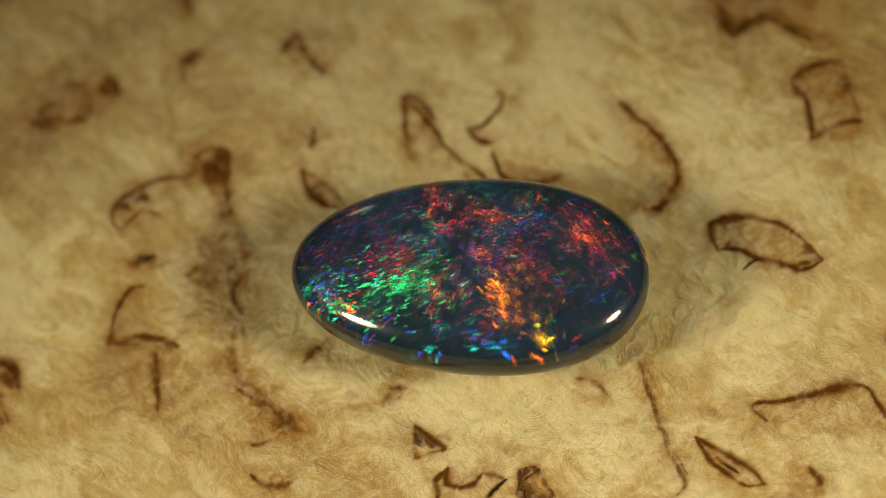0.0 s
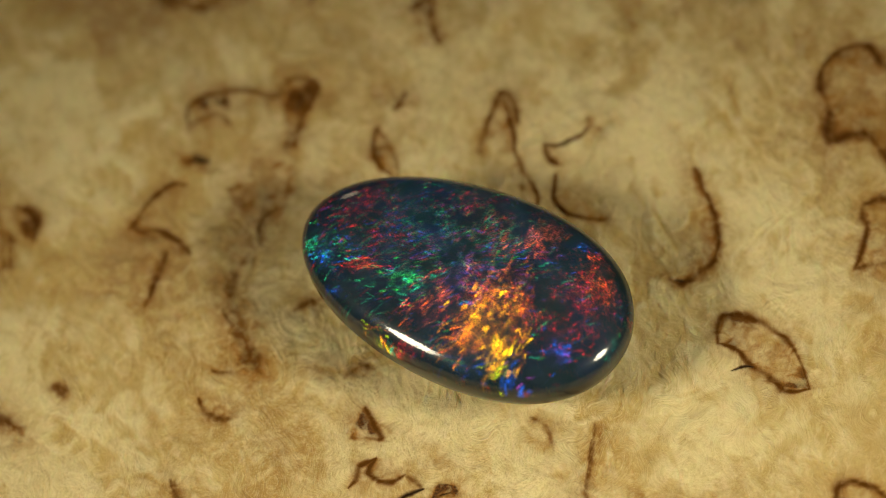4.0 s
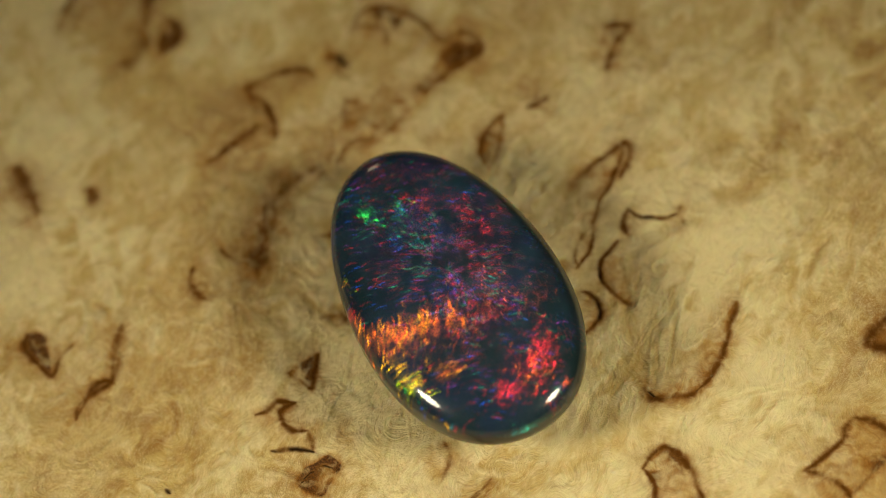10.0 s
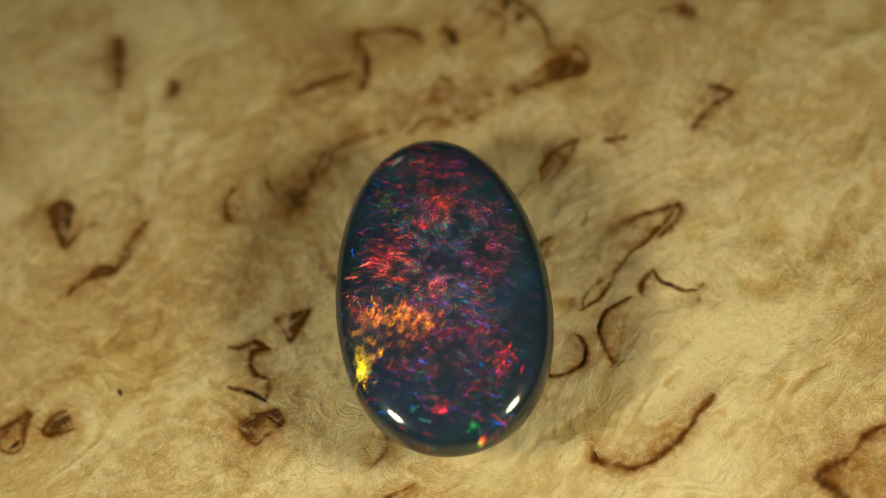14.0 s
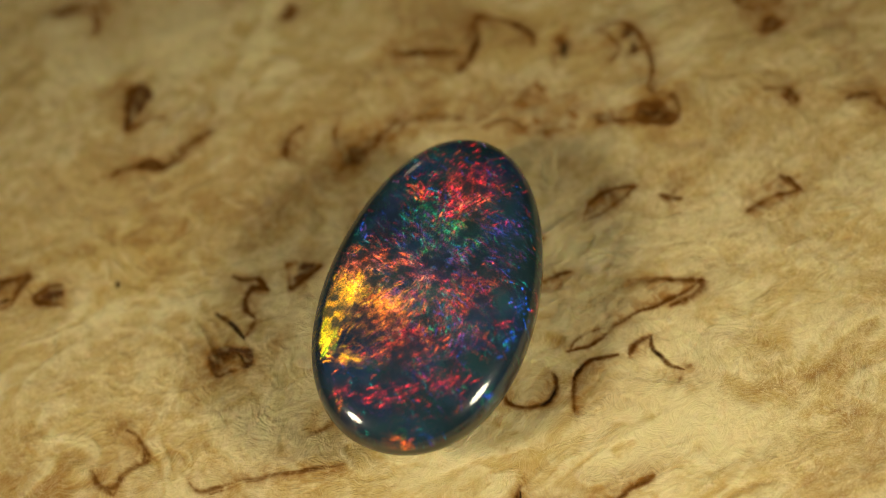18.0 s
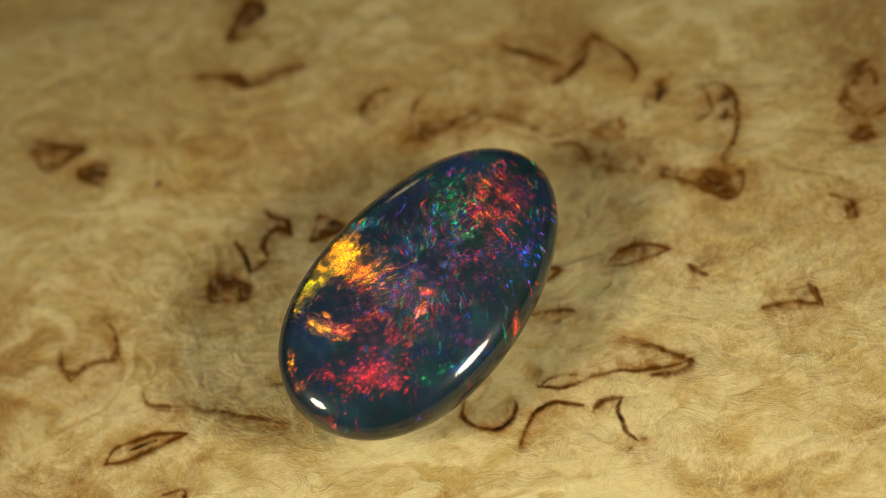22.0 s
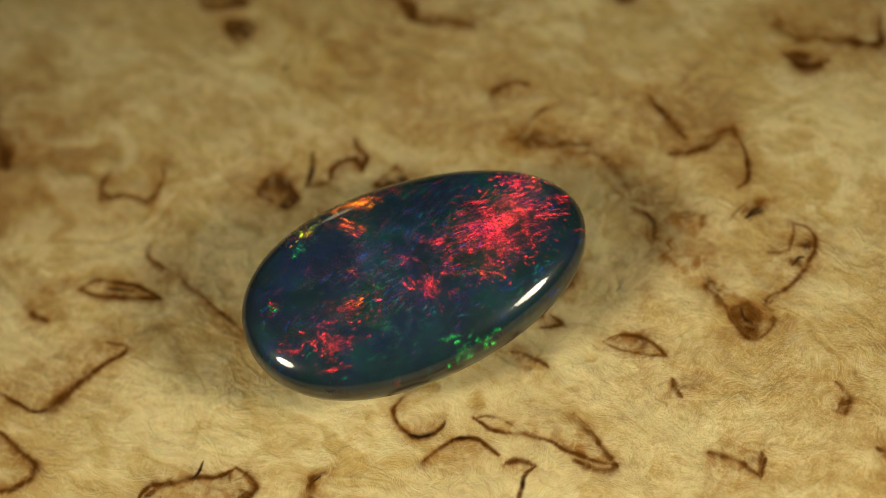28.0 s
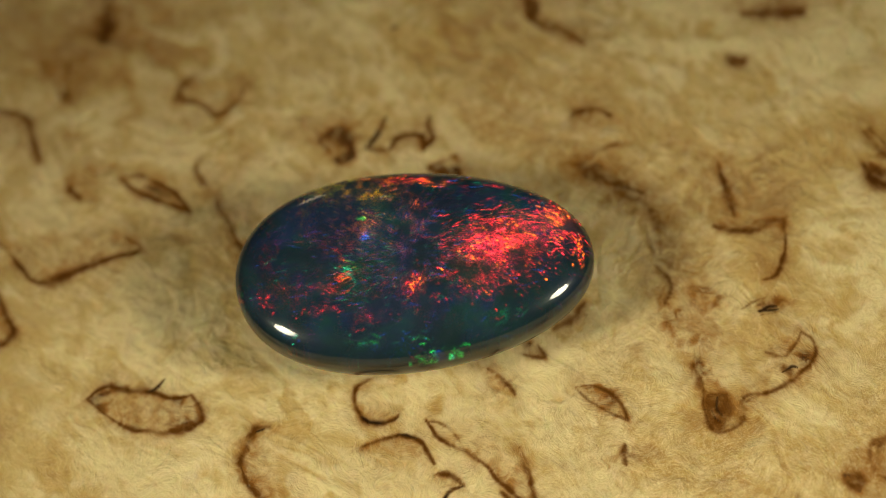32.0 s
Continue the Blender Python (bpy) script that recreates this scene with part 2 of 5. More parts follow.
def smooth_line(points, steps=7):
    """A curve through the points."""
    p = np.array([points[0], *points, points[-1]], float)
    out = []
    for a, b, c, d in zip(p, p[1:], p[2:], p[3:]):
        for s in np.linspace(0, 1, steps, endpoint=False):
            out.append(0.5 * (2 * b + (c - a) * s + (2 * a - 5 * b + 4 * c - d) * s * s + (3 * b - a - 3 * c + d) * s ** 3))
    return np.array([*out, p[-1]])


def window(line, margin):
    low, high = line.min(0) - margin, line.max(0) + margin
    i0, i1 = (np.clip(((v + HALF) / STEP).astype(int), 0, SIDE) for v in (low, high + STEP))
    return np.s_[i0[1]:i1[1], i0[0]:i1[0]]


def distance(line, part_of):
    """Distance to the line, how far along it the nearest place is (0 to 1), and on which side."""
    x, y = WARP_X[part_of], WARP_Y[part_of]
    best, along, side = np.full(x.shape, 1e3), np.zeros(x.shape), np.zeros(x.shape)
    count = len(line) - 1
    for k, (a, b) in enumerate(zip(line, line[1:])):
        d = b - a
        s = np.clip(((x - a[0]) * d[0] + (y - a[1]) * d[1]) / max(d @ d, 1e-9), 0, 1)
        gap = np.hypot(x - a[0] - s * d[0], y - a[1] - s * d[1])
        near = gap < best
        best[near], along[near] = gap[near], ((k + s) / count)[near]
        side[near] = (d[0] * (y - a[1]) - d[1] * (x - a[0]))[near]
    return best, along, side


def raise_to(field, part_of, value):
    if value.size:
        field[part_of] = np.maximum(field[part_of], value)


def vein(width, depth, *points):
    """A brown vein: a thin wavering line, with a brown shade that fades into the wood within its bend."""
    line = smooth_line(points)
    w = window(line, 14 * width)
    gap, along, side = distance(line, w)
    ends = np.clip(along, 0.02, 0.98)
    taper = 0.3 + 0.7 * np.sin(np.pi * ends) ** 0.6
    half = 0.92 * width * taper * (0.35 + 1.2 * SWELL[w])
    turns = np.diff(line, axis=0)
    bend = np.sum(turns[:-1, 0] * turns[1:, 1] - turns[:-1, 1] * turns[1:, 0])
    within = side * (1 if bend >= 0 else -1) > 0
    raise_to(VEIN, w, 1.12 * depth * np.clip(0.25 + 0.45 * MOTTLE[w] + 0.75 * FADE[w], 0.2, 1.05) * np.exp(-(gap / half) ** 1.35))
    broad = 0.84 * width * taper
    shade = np.where(within, 0.95 * np.exp(-(gap / (6.5 * broad)) ** 1.0), 0.80 * np.exp(-(gap / (2.6 * broad)) ** 1.1))
    raise_to(STAIN, w, depth * shade * (0.6 + 0.5 * SWELL[w]))


def halo(width, depth, *points):
    """A broad tan shade beside a vein."""
    line = smooth_line(points)
    w = window(line, 2 * width)
    gap, along, side = distance(line, w)
    raise_to(STAIN, w, depth * np.exp(-(gap / (0.6 * width)) ** 2))


def crack(width, depth, *points):
    """A black split along a vein."""
    line = smooth_line(points)
    w = window(line, 3 * width)
    gap, along, side = distance(line, w)
    half = 0.52 * width * (0.35 + 0.65 * np.sin(np.pi * np.clip(along, 0.02, 0.98)))
    broken = np.clip(3.4 * MOTTLE[w] - 0.7, 0.1, 1)
    raise_to(CRACK, w, depth * broken * np.exp(-(gap / half) ** 2))
    raise_to(VEIN, w, 0.8 * depth * np.exp(-(gap / (1.7 * half)) ** 2))


def heartwood(depth, *points):
    """A tan fleck within an outline, darker towards its rim."""
    line = np.array([*points, points[0]], float)
    w = window(line, 0.8)
    x, y = WARP_X[w], WARP_Y[w]
    inside = np.zeros(x.shape, bool)
    for a, b in zip(line, line[1:]):
        if a[1] != b[1]:
            inside ^= ((a[1] > y) != (b[1] > y)) & (x < (b[0] - a[0]) * (y - a[1]) / (b[1] - a[1]) + a[0])
    gap = distance(line, w)[0]
    inner = np.where(inside, 1.0, np.exp(-(gap / 0.35) ** 1.5))
    if depth > 0.8:
        raise_to(VEIN, w, 0.8 * inner * (0.6 + 0.4 * MOTTLE[w]))
    raise_to(STAIN, w, 1.25 * depth * inner * (0.75 + 0.5 * np.exp(-gap / 0.5)) * (0.55 + 0.6 * MOTTLE[w]))


def knot(half_width, half_length, depth, place):
    """A small dark eye, long along the grain."""
    line = np.array([place, place], float)
    w = window(line, 3 * half_length)
    x, y = WARP_X[w] - place[0], WARP_Y[w] - place[1]
    a = radians(GRAIN)
    along, across = x * math.cos(a) + y * math.sin(a), -x * math.sin(a) + y * math.cos(a)
    r = (along / half_length) ** 2 + (across / half_width) ** 2
    raise_to(VEIN, w, depth * np.exp(-r * 0.9))
    raise_to(STAIN, w, 0.6 * depth * np.exp(-r * 0.3))


def smudge(depth, x, y, rx, ry, turn):
    """A ragged brown cloud in the wood; some also paint in the stone's shadow."""
    line = np.array([(x, y), (x, y)], float)
    w = window(line, 2.2 * max(rx, ry))
    c, s = math.cos(radians(turn)), math.sin(radians(turn))
    dx, dy = WARP_X[w] - x + 0.5 * DRIFT_X[w], WARP_Y[w] - y + 0.5 * DRIFT_Y[w]
    reach = ((dx * c + dy * s) / rx) ** 2 + ((dy * c - dx * s) / ry) ** 2
    cloud = np.exp(-0.75 * reach) * (0.45 + 0.75 * SWELL[w]) * (0.75 + 0.35 * FADE[w])
    STAIN[w] = np.maximum(STAIN[w], np.minimum(1, STAIN[w] * 0.6 + 1.25 * depth * cloud))


GRAIN = 116.0
vein(0.29, 0.89, (15.4, -0.4), (15.2, 0.8), (15.7, 1.6), (17.6, 1.3), (19.6, 0.1), (21.1, -2.5))
vein(0.29, 0.94, (15.4, -0.4), (16.5, -0.6), (17.7, -1.5), (19.0, -2.3), (19.8, -2.8), (21.1, -2.5))
crack(0.13, 1, (16.5, -1.9), (17.2, -1.5), (17.7, -1.5))
heartwood(0.6, (15.3, -0.1), (15.5, 1.4), (17.6, 1.3), (19.6, 0.1), (21.0, -2.4), (19.5, -2.5), (17.7, -1.4), (16.5, -0.6))
vein(0.32, 0.83, (23.4, 18.7), (21.5, 19.2), (20.4, 20.3), (18.8, 19.5), (18.2, 18.3))
vein(0.35, 0.89, (18.2, 18.3), (18.2, 17.3), (19.0, 15.8), (19.4, 13.7), (21.2, 14.3), (22.5, 13.2), (23.8, 12.0))
heartwood(0.55, (20.4, 20.1), (18.9, 19.3), (18.3, 17.7), (19.1, 15.4), (19.6, 13.8), (21.2, 14.4), (23.8, 12.2), (24.6, 15.6), (23.4, 18.7))
vein(0.35, 0.83, (25.0, 10.3), (23.7, 10.3), (22.1, 9.8), (22.0, 9.1), (22.5, 8.1), (22.4, 6.5), (22.2, 5.5))
vein(0.32, 0.83, (22.2, 5.5), (24.0, 6.1), (25.2, 6.0))
heartwood(0.55, (25.0, 10.3), (22.1, 9.8), (22.5, 8.1), (22.3, 5.6), (25.2, 6.2))
vein(0.29, 1, (12.1, 3.3), (12.8, 3.2), (13.7, 4.0), (14.3, 5.0), (14.3, 6.4), (13.9, 7.7), (13.2, 9.0), (12.1, 10.9))
halo(0.83, 0.5, (12.9, 3.8), (13.9, 5.3), (13.8, 7.1), (12.7, 9.0), (12.2, 10.4))
crack(0.13, 1, (14.3, 5.2), (14.3, 5.9), (14.3, 6.5))
crack(0.10, 1, (12.4, 3.3), (12.9, 3.4))
vein(0.26, 0.94, (4.3, 9.9), (3.6, 10.4), (3.3, 11.2))
crack(0.22, 1, (3.3, 11.2), (4.2, 11.3), (5.2, 12.0), (5.6, 12.9))
vein(0.22, 0.71, (5.6, 12.9), (5.3, 13.3))
vein(0.22, 0.71, (5.6, 12.9), (6.4, 12.6))
vein(0.26, 1, (7.6, 6.6), (6.1, 6.7), (5.0, 7.0), (4.5, 7.7), (4.3, 9.2))
crack(0.13, 1, (5.6, 6.7), (5.0, 6.9), (4.6, 7.3))
vein(0.22, 0.94, (5.8, 2.7), (6.7, 3.1), (7.1, 4.2), (6.8, 5.3), (5.9, 5.7), (5.0, 5.5))
crack(0.19, 1, (7.0, 4.8), (6.6, 5.4), (5.7, 5.7), (5.1, 5.6))
vein(0.26, 0.89, (3.8, 6.5), (3.5, 7.8), (2.4, 9.2), (1.6, 10.6), (1.2, 12.1), (-0.0, 14.3))
vein(0.26, 0.77, (-0.0, 14.3), (-0.2, 12.8), (-0.3, 10.7))
vein(0.19, 0.59, (3.9, 6.6), (3.2, 6.9), (2.6, 8.0), (2.3, 9.4))
vein(0.26, 0.89, (14.8, -15.6), (13.6, -15.3), (12.8, -14.3), (12.0, -13.1), (11.7, -11.7))
vein(0.26, 0.83, (14.8, -15.6), (14.0, -14.2), (12.7, -12.9), (11.7, -11.7))
crack(0.19, 0.9, (13.5, -14.5), (12.9, -13.8), (12.5, -13.3))
heartwood(0.5, (14.8, -15.6), (13.6, -15.3), (12.8, -14.3), (12.0, -13.1), (11.7, -11.7), (12.7, -12.9), (14.0, -14.2))
vein(0.26, 0.71, (9.9, -15.0), (10.5, -14.3), (10.2, -12.9), (9.9, -10.6), (9.6, -7.4))
halo(0.96, 0.3, (10.1, -14.4), (9.5, -11.4), (9.2, -7.5))
vein(0.29, 0.77, (8.5, -20.5), (9.5, -19.9), (9.7, -19.2), (8.9, -18.7), (8.3, -17.7), (7.1, -17.6), (6.2, -18.5))
halo(0.83, 0.35, (8.9, -19.9), (8.4, -19.0), (7.3, -18.0))
crack(0.26, 0.95, (-0.9, -13.3), (-0.2, -12.5), (0.9, -11.8))
vein(0.22, 0.94, (-3.2, -12.3), (-2.9, -11.7), (-2.9, -10.9), (-2.1, -10.2))
vein(0.22, 0.94, (-2.1, -10.2), (-2.3, -11.0), (-2.1, -11.4), (-1.4, -11.7), (-0.8, -11.5), (-0.2, -11.0))
heartwood(0.7, (1.6, -13.8), (1.5, -12.7), (1.9, -11.4), (2.7, -11.5), (3.3, -13.4))
crack(0.10, 0.9, (1.8, -13.6), (1.8, -12.8), (2.0, -12.6))
crack(0.10, 0.9, (2.0, -12.1), (2.5, -11.8))
heartwood(0.7, (-3.7, -9.2), (-2.0, -9.0), (-3.3, -7.3))
vein(0.22, 0.94, (-3.7, -9.2), (-2.8, -9.1), (-2.0, -9.0), (-2.6, -8.2), (-3.3, -7.3))
vein(0.26, 0.59, (-0.2, -11.0), (0.4, -11.4), (0.8, -11.7))
crack(0.19, 0.95, (-3.6, -18.9), (-3.2, -18.9))
vein(0.22, 0.83, (-4.4, -26.6), (-4.3, -25.4), (-4.6, -24.2), (-3.5, -24.8), (-2.7, -25.1))
crack(0.19, 1, (-3.0, -25.8), (-3.2, -25.1))
vein(0.19, 0.59, (-2.7, -25.1), (-2.6, -25.9), (-3.6, -26.9))
heartwood(0.55, (-4.4, -26.6), (-4.6, -24.2), (-2.7, -25.1), (-2.6, -25.9), (-3.6, -26.9))
vein(0.22, 0.77, (-3.2, -23.8), (-3.6, -23.0), (-3.7, -22.1))
vein(0.22, 0.77, (-3.2, -23.8), (-2.7, -23.6), (-2.3, -22.2))
heartwood(0.55, (-3.2, -23.8), (-3.7, -22.1), (-2.3, -22.2), (-2.7, -23.5))
vein(0.26, 0.94, (-16.9, -17.4), (-16.1, -18.2), (-14.9, -18.3), (-13.7, -18.2), (-14.2, -17.2), (-14.3, -16.2))
heartwood(0.72, (-16.9, -17.4), (-16.0, -16.8), (-14.9, -17.6), (-14.0, -18.1), (-15.6, -18.3))
heartwood(0.35, (-16.9, -17.4), (-14.3, -16.2), (-13.7, -18.2), (-15.6, -18.3))
vein(0.22, 0.89, (-13.3, -13.2), (-12.7, -14.1), (-11.7, -15.4), (-11.2, -15.7))
vein(0.22, 0.89, (-10.6, -16.2), (-11.2, -16.5), (-11.3, -17.6), (-10.6, -19.4))
vein(0.35, 0.89, (-12.9, -8.0), (-12.2, -8.8), (-11.4, -9.1), (-10.8, -9.0))
knot(0.48, 0.38, 0.75, (-21.0, -8.5))
vein(0.35, 0.83, (-17.3, -2.6), (-17.0, -0.6), (-16.9, 1.0))
vein(0.32, 0.83, (-15.6, 1.2), (-17.1, 2.2), (-19.3, 2.4))
vein(0.29, 0.83, (-19.3, 2.4), (-18.7, 4.2), (-17.7, 5.5), (-16.8, 5.6))
vein(0.26, 0.89, (-11.2, 9.1), (-11.3, 10.5), (-10.7, 12.4), (-10.9, 13.6), (-12.3, 13.6), (-13.1, 12.2), (-14.8, 12.4), (-17.4, 11.6), (-17.9, 10.4), (-17.5, 9.6))
vein(0.22, 0.89, (-15.2, 10.0), (-16.1, 10.7), (-17.0, 10.2), (-17.5, 9.6))
heartwood(0.85, (-11.3, 11.3), (-12.2, 11.6), (-12.1, 12.6), (-11.2, 13.4), (-10.8, 12.6))
heartwood(0.6, (-11.3, 9.3), (-11.3, 11.3), (-10.8, 13.0), (-11.9, 13.6), (-12.6, 12.4), (-12.3, 11.5))
crack(0.16, 0.95, (-15.6, 11.5), (-16.2, 11.4), (-16.5, 11.6))
knot(0.29, 0.70, 0.7, (-15.9, 11.5))
crack(0.19, 0.9, (-15.9, 7.4), (-16.4, 7.3), (-16.9, 7.5))
vein(0.19, 0.59, (-15.0, 6.8), (-16.3, 6.7), (-17.3, 7.2), (-16.9, 7.8), (-15.8, 7.6))
vein(0.22, 0.77, (-4.7, 7.8), (-5.6, 8.1), (-6.6, 9.5), (-6.6, 11.0))
vein(0.22, 0.77, (-4.7, 7.8), (-5.2, 9.2), (-6.6, 11.0))
heartwood(0.6, (-4.7, 7.8), (-5.9, 8.3), (-6.7, 9.6), (-6.6, 11.0), (-5.2, 9.2))
vein(0.32, 0.66, (-5.7, 12.5), (-5.5, 13.6))
knot(0.32, 0.57, 0.8, (-16.4, 19.6))
vein(0.22, 0.77, (-19.2, 20.4), (-18.3, 20.1), (-17.9, 18.7), (-18.4, 17.8), (-19.9, 17.9))
vein(0.29, 0.89, (15.7, -11.7), (15.2, -10.6), (18.1, -10.8), (21.3, -10.8), (22.2, -13.4), (22.8, -14.8))
heartwood(0.25, (15.7, -11.7), (15.2, -10.6), (18.1, -10.8), (21.2, -11.0), (22.2, -13.4), (19.5, -13.7))
vein(0.26, 0.89, (24.0, -12.6), (23.8, -11.4), (23.7, -9.9), (23.7, -8.1), (25.4, -8.0), (26.6, -8.7))
vein(0.29, 0.83, (17.3, -15.1), (17.6, -16.0), (17.7, -17.0))
vein(0.35, 0.81, (-0.5, 4.8), (-1.1, 5.8), (-1.3, 7.0))
heartwood(0.6, (-3.2, 4.1), (-3.7, 5.5), (-2.8, 4.5))
vein(0.22, 0.65, (-3.6, 4.4), (-3.7, 5.3), (-2.7, 4.7))
vein(0.45, 0.71, (-4.8, 3.8), (-5.8, 3.7), (-7.1, 3.0))
vein(0.29, 0.77, (-4.2, 17.2), (-5.1, 18.7), (-5.3, 20.3))
vein(0.29, 0.83, (-5.3, 20.3), (-6.3, 19.6))
vein(0.38, 0.77, (-20.1, 19.3), (-21.0, 18.6), (-20.0, 18.0), (-18.5, 17.6), (-17.9, 18.7))
heartwood(0.7, (-16.3, 18.9), (-17.0, 19.6), (-16.7, 20.1), (-16.2, 19.4))
vein(0.38, 0.66, (-12.6, -2.4), (-11.4, -3.9), (-10.4, -5.3), (-9.5, -6.0))
vein(0.45, 0.71, (-21.6, 18.3), (-20.2, 17.5), (-18.7, 18.0), (-18.2, 19.2))
vein(0.38, 0.83, (-25.8, -1.2), (-26.0, 0.0), (-26.4, 1.2))
vein(0.38, 0.89, (-24.8, 0.9), (-25.2, 2.3), (-26.4, 2.8))
vein(0.41, 0.77, (-30.5, 2.7), (-29.9, 3.3), (-29.2, 4.2), (-28.3, 3.1), (-26.8, 1.0), (-26.1, -1.3))
vein(0.41, 0.77, (-31.3, 1.3), (-32.0, 1.3), (-31.8, -0.0), (-31.0, -1.9))
knot(0.38, 0.70, 0.85, (-25.4, 1.6))
vein(0.45, 0.71, (-24.3, -19.1), (-23.2, -19.9), (-20.8, -20.0))
vein(0.45, 0.74, (-22.9, -20.1), (-22.4, -22.5))
vein(0.32, 0.81, (-10.6, -19.4), (-11.3, -18.2), (-10.9, -16.2), (-12.4, -14.8), (-13.1, -13.4))
vein(0.38, 0.66, (-11.1, 23.4), (-11.3, 24.8), (-10.2, 25.7), (-12.6, 26.3))
vein(0.45, 0.74, (-12.3, 18.7), (-12.2, 20.0), (-11.3, 20.6))
vein(0.32, 0.74, (-0.4, 10.2), (-0.4, 11.8), (0.3, 14.2), (1.5, 12.5))
heartwood(0.72, (-11.9, 11.4), (-12.4, 12.6), (-11.1, 13.5), (-11.0, 12.2))
vein(0.35, 0.71, (-11.1, 9.0), (-11.3, 11.5))
vein(0.29, 0.71, (-14.3, 12.3), (-12.8, 12.6), (-12.2, 13.8))
vein(0.29, 0.59, (-6.4, 19.2), (-5.1, 20.4))
vein(0.26, 0.59, (-5.7, 12.6), (-6.3, 13.7))
vein(0.26, 0.53, (-12.4, 19.6), (-11.0, 20.2))
vein(0.26, 0.71, (-16.2, 19.3), (-16.9, 19.9))
vein(0.29, 0.59, (-5.9, 12.2), (-5.6, 13.3))
vein(0.26, 0.47, (-10.9, 19.9), (-11.4, 20.5), (-12.2, 19.5))
vein(0.29, 0.47, (-12.9, 4.6), (-14.1, 5.5), (-13.5, 6.2))
crack(0.16, 0.9, (-15.8, 7.3), (-16.9, 7.7))
vein(0.22, 0.59, (9.6, -6.3), (9.8, -8.2), (10.0, -10.8), (10.7, -13.9))
vein(0.32, 0.66, (-4.3, -4.5), (-3.4, -4.8))
vein(0.26, 0.53, (6.0, -6.4), (7.0, -7.0), (7.6, -8.3))
vein(0.26, 0.47, (16.2, 1.5), (17.8, 0.7))
halo(6.06, 0.33, (17.4, -27.7), (12.8, -23.1), (9.7, -18.7))
halo(1.09, 0.35, (-9.6, -5.1), (-11.5, -2.9), (-12.6, -1.3), (-12.1, 0.9), (-12.3, 2.6), (-14.0, 4.1))
vein(0.45, 0.5, (-9.5, -5.8), (-10.4, -4.6), (-11.5, -2.9), (-12.5, -1.6), (-12.5, 0.3), (-12.1, 1.7))
vein(0.32, 0.44, (-11.7, 1.1), (-12.4, 2.8), (-14.0, 4.1))
vein(0.29, 0.35, (-11.1, 4.3), (-11.7, 3.7))
vein(0.29, 0.4, (-12.8, 4.3), (-13.8, 4.9), (-14.0, 5.7))
vein(0.35, 0.62, (-12.5, -6.1), (-11.3, -6.1), (-10.7, -5.7), (-10.5, -4.7))
vein(0.51, 0.69, (-10.9, -16.8), (-11.1, -15.7), (-12.4, -14.4), (-13.0, -13.3))
knot(0.38, 0.57, 0.81, (-20.7, -8.7))
knot(0.45, 0.80, 0.85, (-11.5, 12.3))
crack(0.14, 0.8, (-11.75, 11.5), (-11.45, 12.2), (-11.6, 12.9))
crack(0.10, 0.7, (-11.2, 12.0), (-11.1, 12.6), (-11.3, 13.1))
vein(0.70, 0.81, (-22.5, -11.4), (-24.0, -10.7), (-25.5, -10.3))
vein(0.83, 0.8, (11.1, -28.4), (12.2, -26.2), (12.7, -24.9))
vein(0.45, 0.69, (16.6, -25.1), (16.3, -23.3), (16.0, -22.1), (15.1, -24.5))
vein(0.41, 0.75, (20.2, -23.1), (18.8, -22.0), (18.6, -20.5), (18.8, -18.7))
vein(0.41, 0.75, (10.2, -19.3), (9.1, -20.3), (8.5, -20.7))
vein(0.41, 0.75, (10.2, -19.3), (8.7, -18.4), (8.0, -17.3), (6.4, -18.1))
heartwood(0.4, (-13.0, 7.9), (-10.7, 7.7), (-11.0, 3.6), (-12.4, 3.2), (-14.0, 5.5))
vein(0.38, 0.62, (-11.6, 2.2), (-12.0, 3.8), (-11.2, 4.8))
vein(0.45, 0.75, (-17.4, 7.3), (-15.9, 7.0))
vein(0.51, 0.69, (-11.9, 20.4), (-11.5, 19.9))
knot(0.38, 0.51, 0.7, (-17.0, 19.4))
vein(0.32, 0.62, (19.0, 16.2), (19.3, 14.1), (20.6, 14.0), (22.2, 13.7), (24.5, 12.1))
vein(0.32, 0.62, (-8.7, -1.6), (-7.9, -1.0), (-7.2, -0.5))
vein(0.29, 0.4, (-4.3, -4.7), (-5.1, -5.8))

smudge(0.7, -12.5, 5.5, 3.0, 1.9, 84)
smudge(0.55, -11.7, 12.1, 1.5, 0.7, 82)
smudge(0.5, -11.7, 9.6, 1.1, 0.5, 82)
smudge(0.55, -16.7, 11.3, 1.7, 0.8, -17)
smudge(0.6, -16.7, 7.2, 1.0, 0.5, -17)
smudge(0.6, -20.6, 18.2, 1.5, 0.6, -16)
smudge(0.6, -17.0, 19.5, 0.6, 0.5, -36)
smudge(0.5, -12.0, 20.2, 0.7, 0.6, -28)
smudge(0.5, -5.5, 19.3, 1.6, 0.7, 82)
smudge(0.65, -6.1, 9.5, 1.1, 0.7, -17)
smudge(0.3, -10.6, -5.2, 1.6, 1.4, -31)
smudge(0.3, 6.7, -6.3, 2.5, 0.6, -15)
smudge(0.35, 24.5, 7.9, 3.4, 2.6, 79)
smudge(0.5, -17.9, 2.1, 1.6, 0.4, -15)
smudge(0.4, -3.4, -8.2, 1.3, 0.7, -16)
smudge(0.75, -11.2, -4.0, 3.2, 1.1, -54)
smudge(0.35, -13.7, 2.4, 1.5, 1.3, -42)
smudge(0.3, -6.5, -5.1, 1.6, 1.1, 26)
smudge(0.6, -3.3, -8.3, 0.8, 0.7, 18)
smudge(0.5, -15.1, -17.4, 1.2, 0.9, 23)
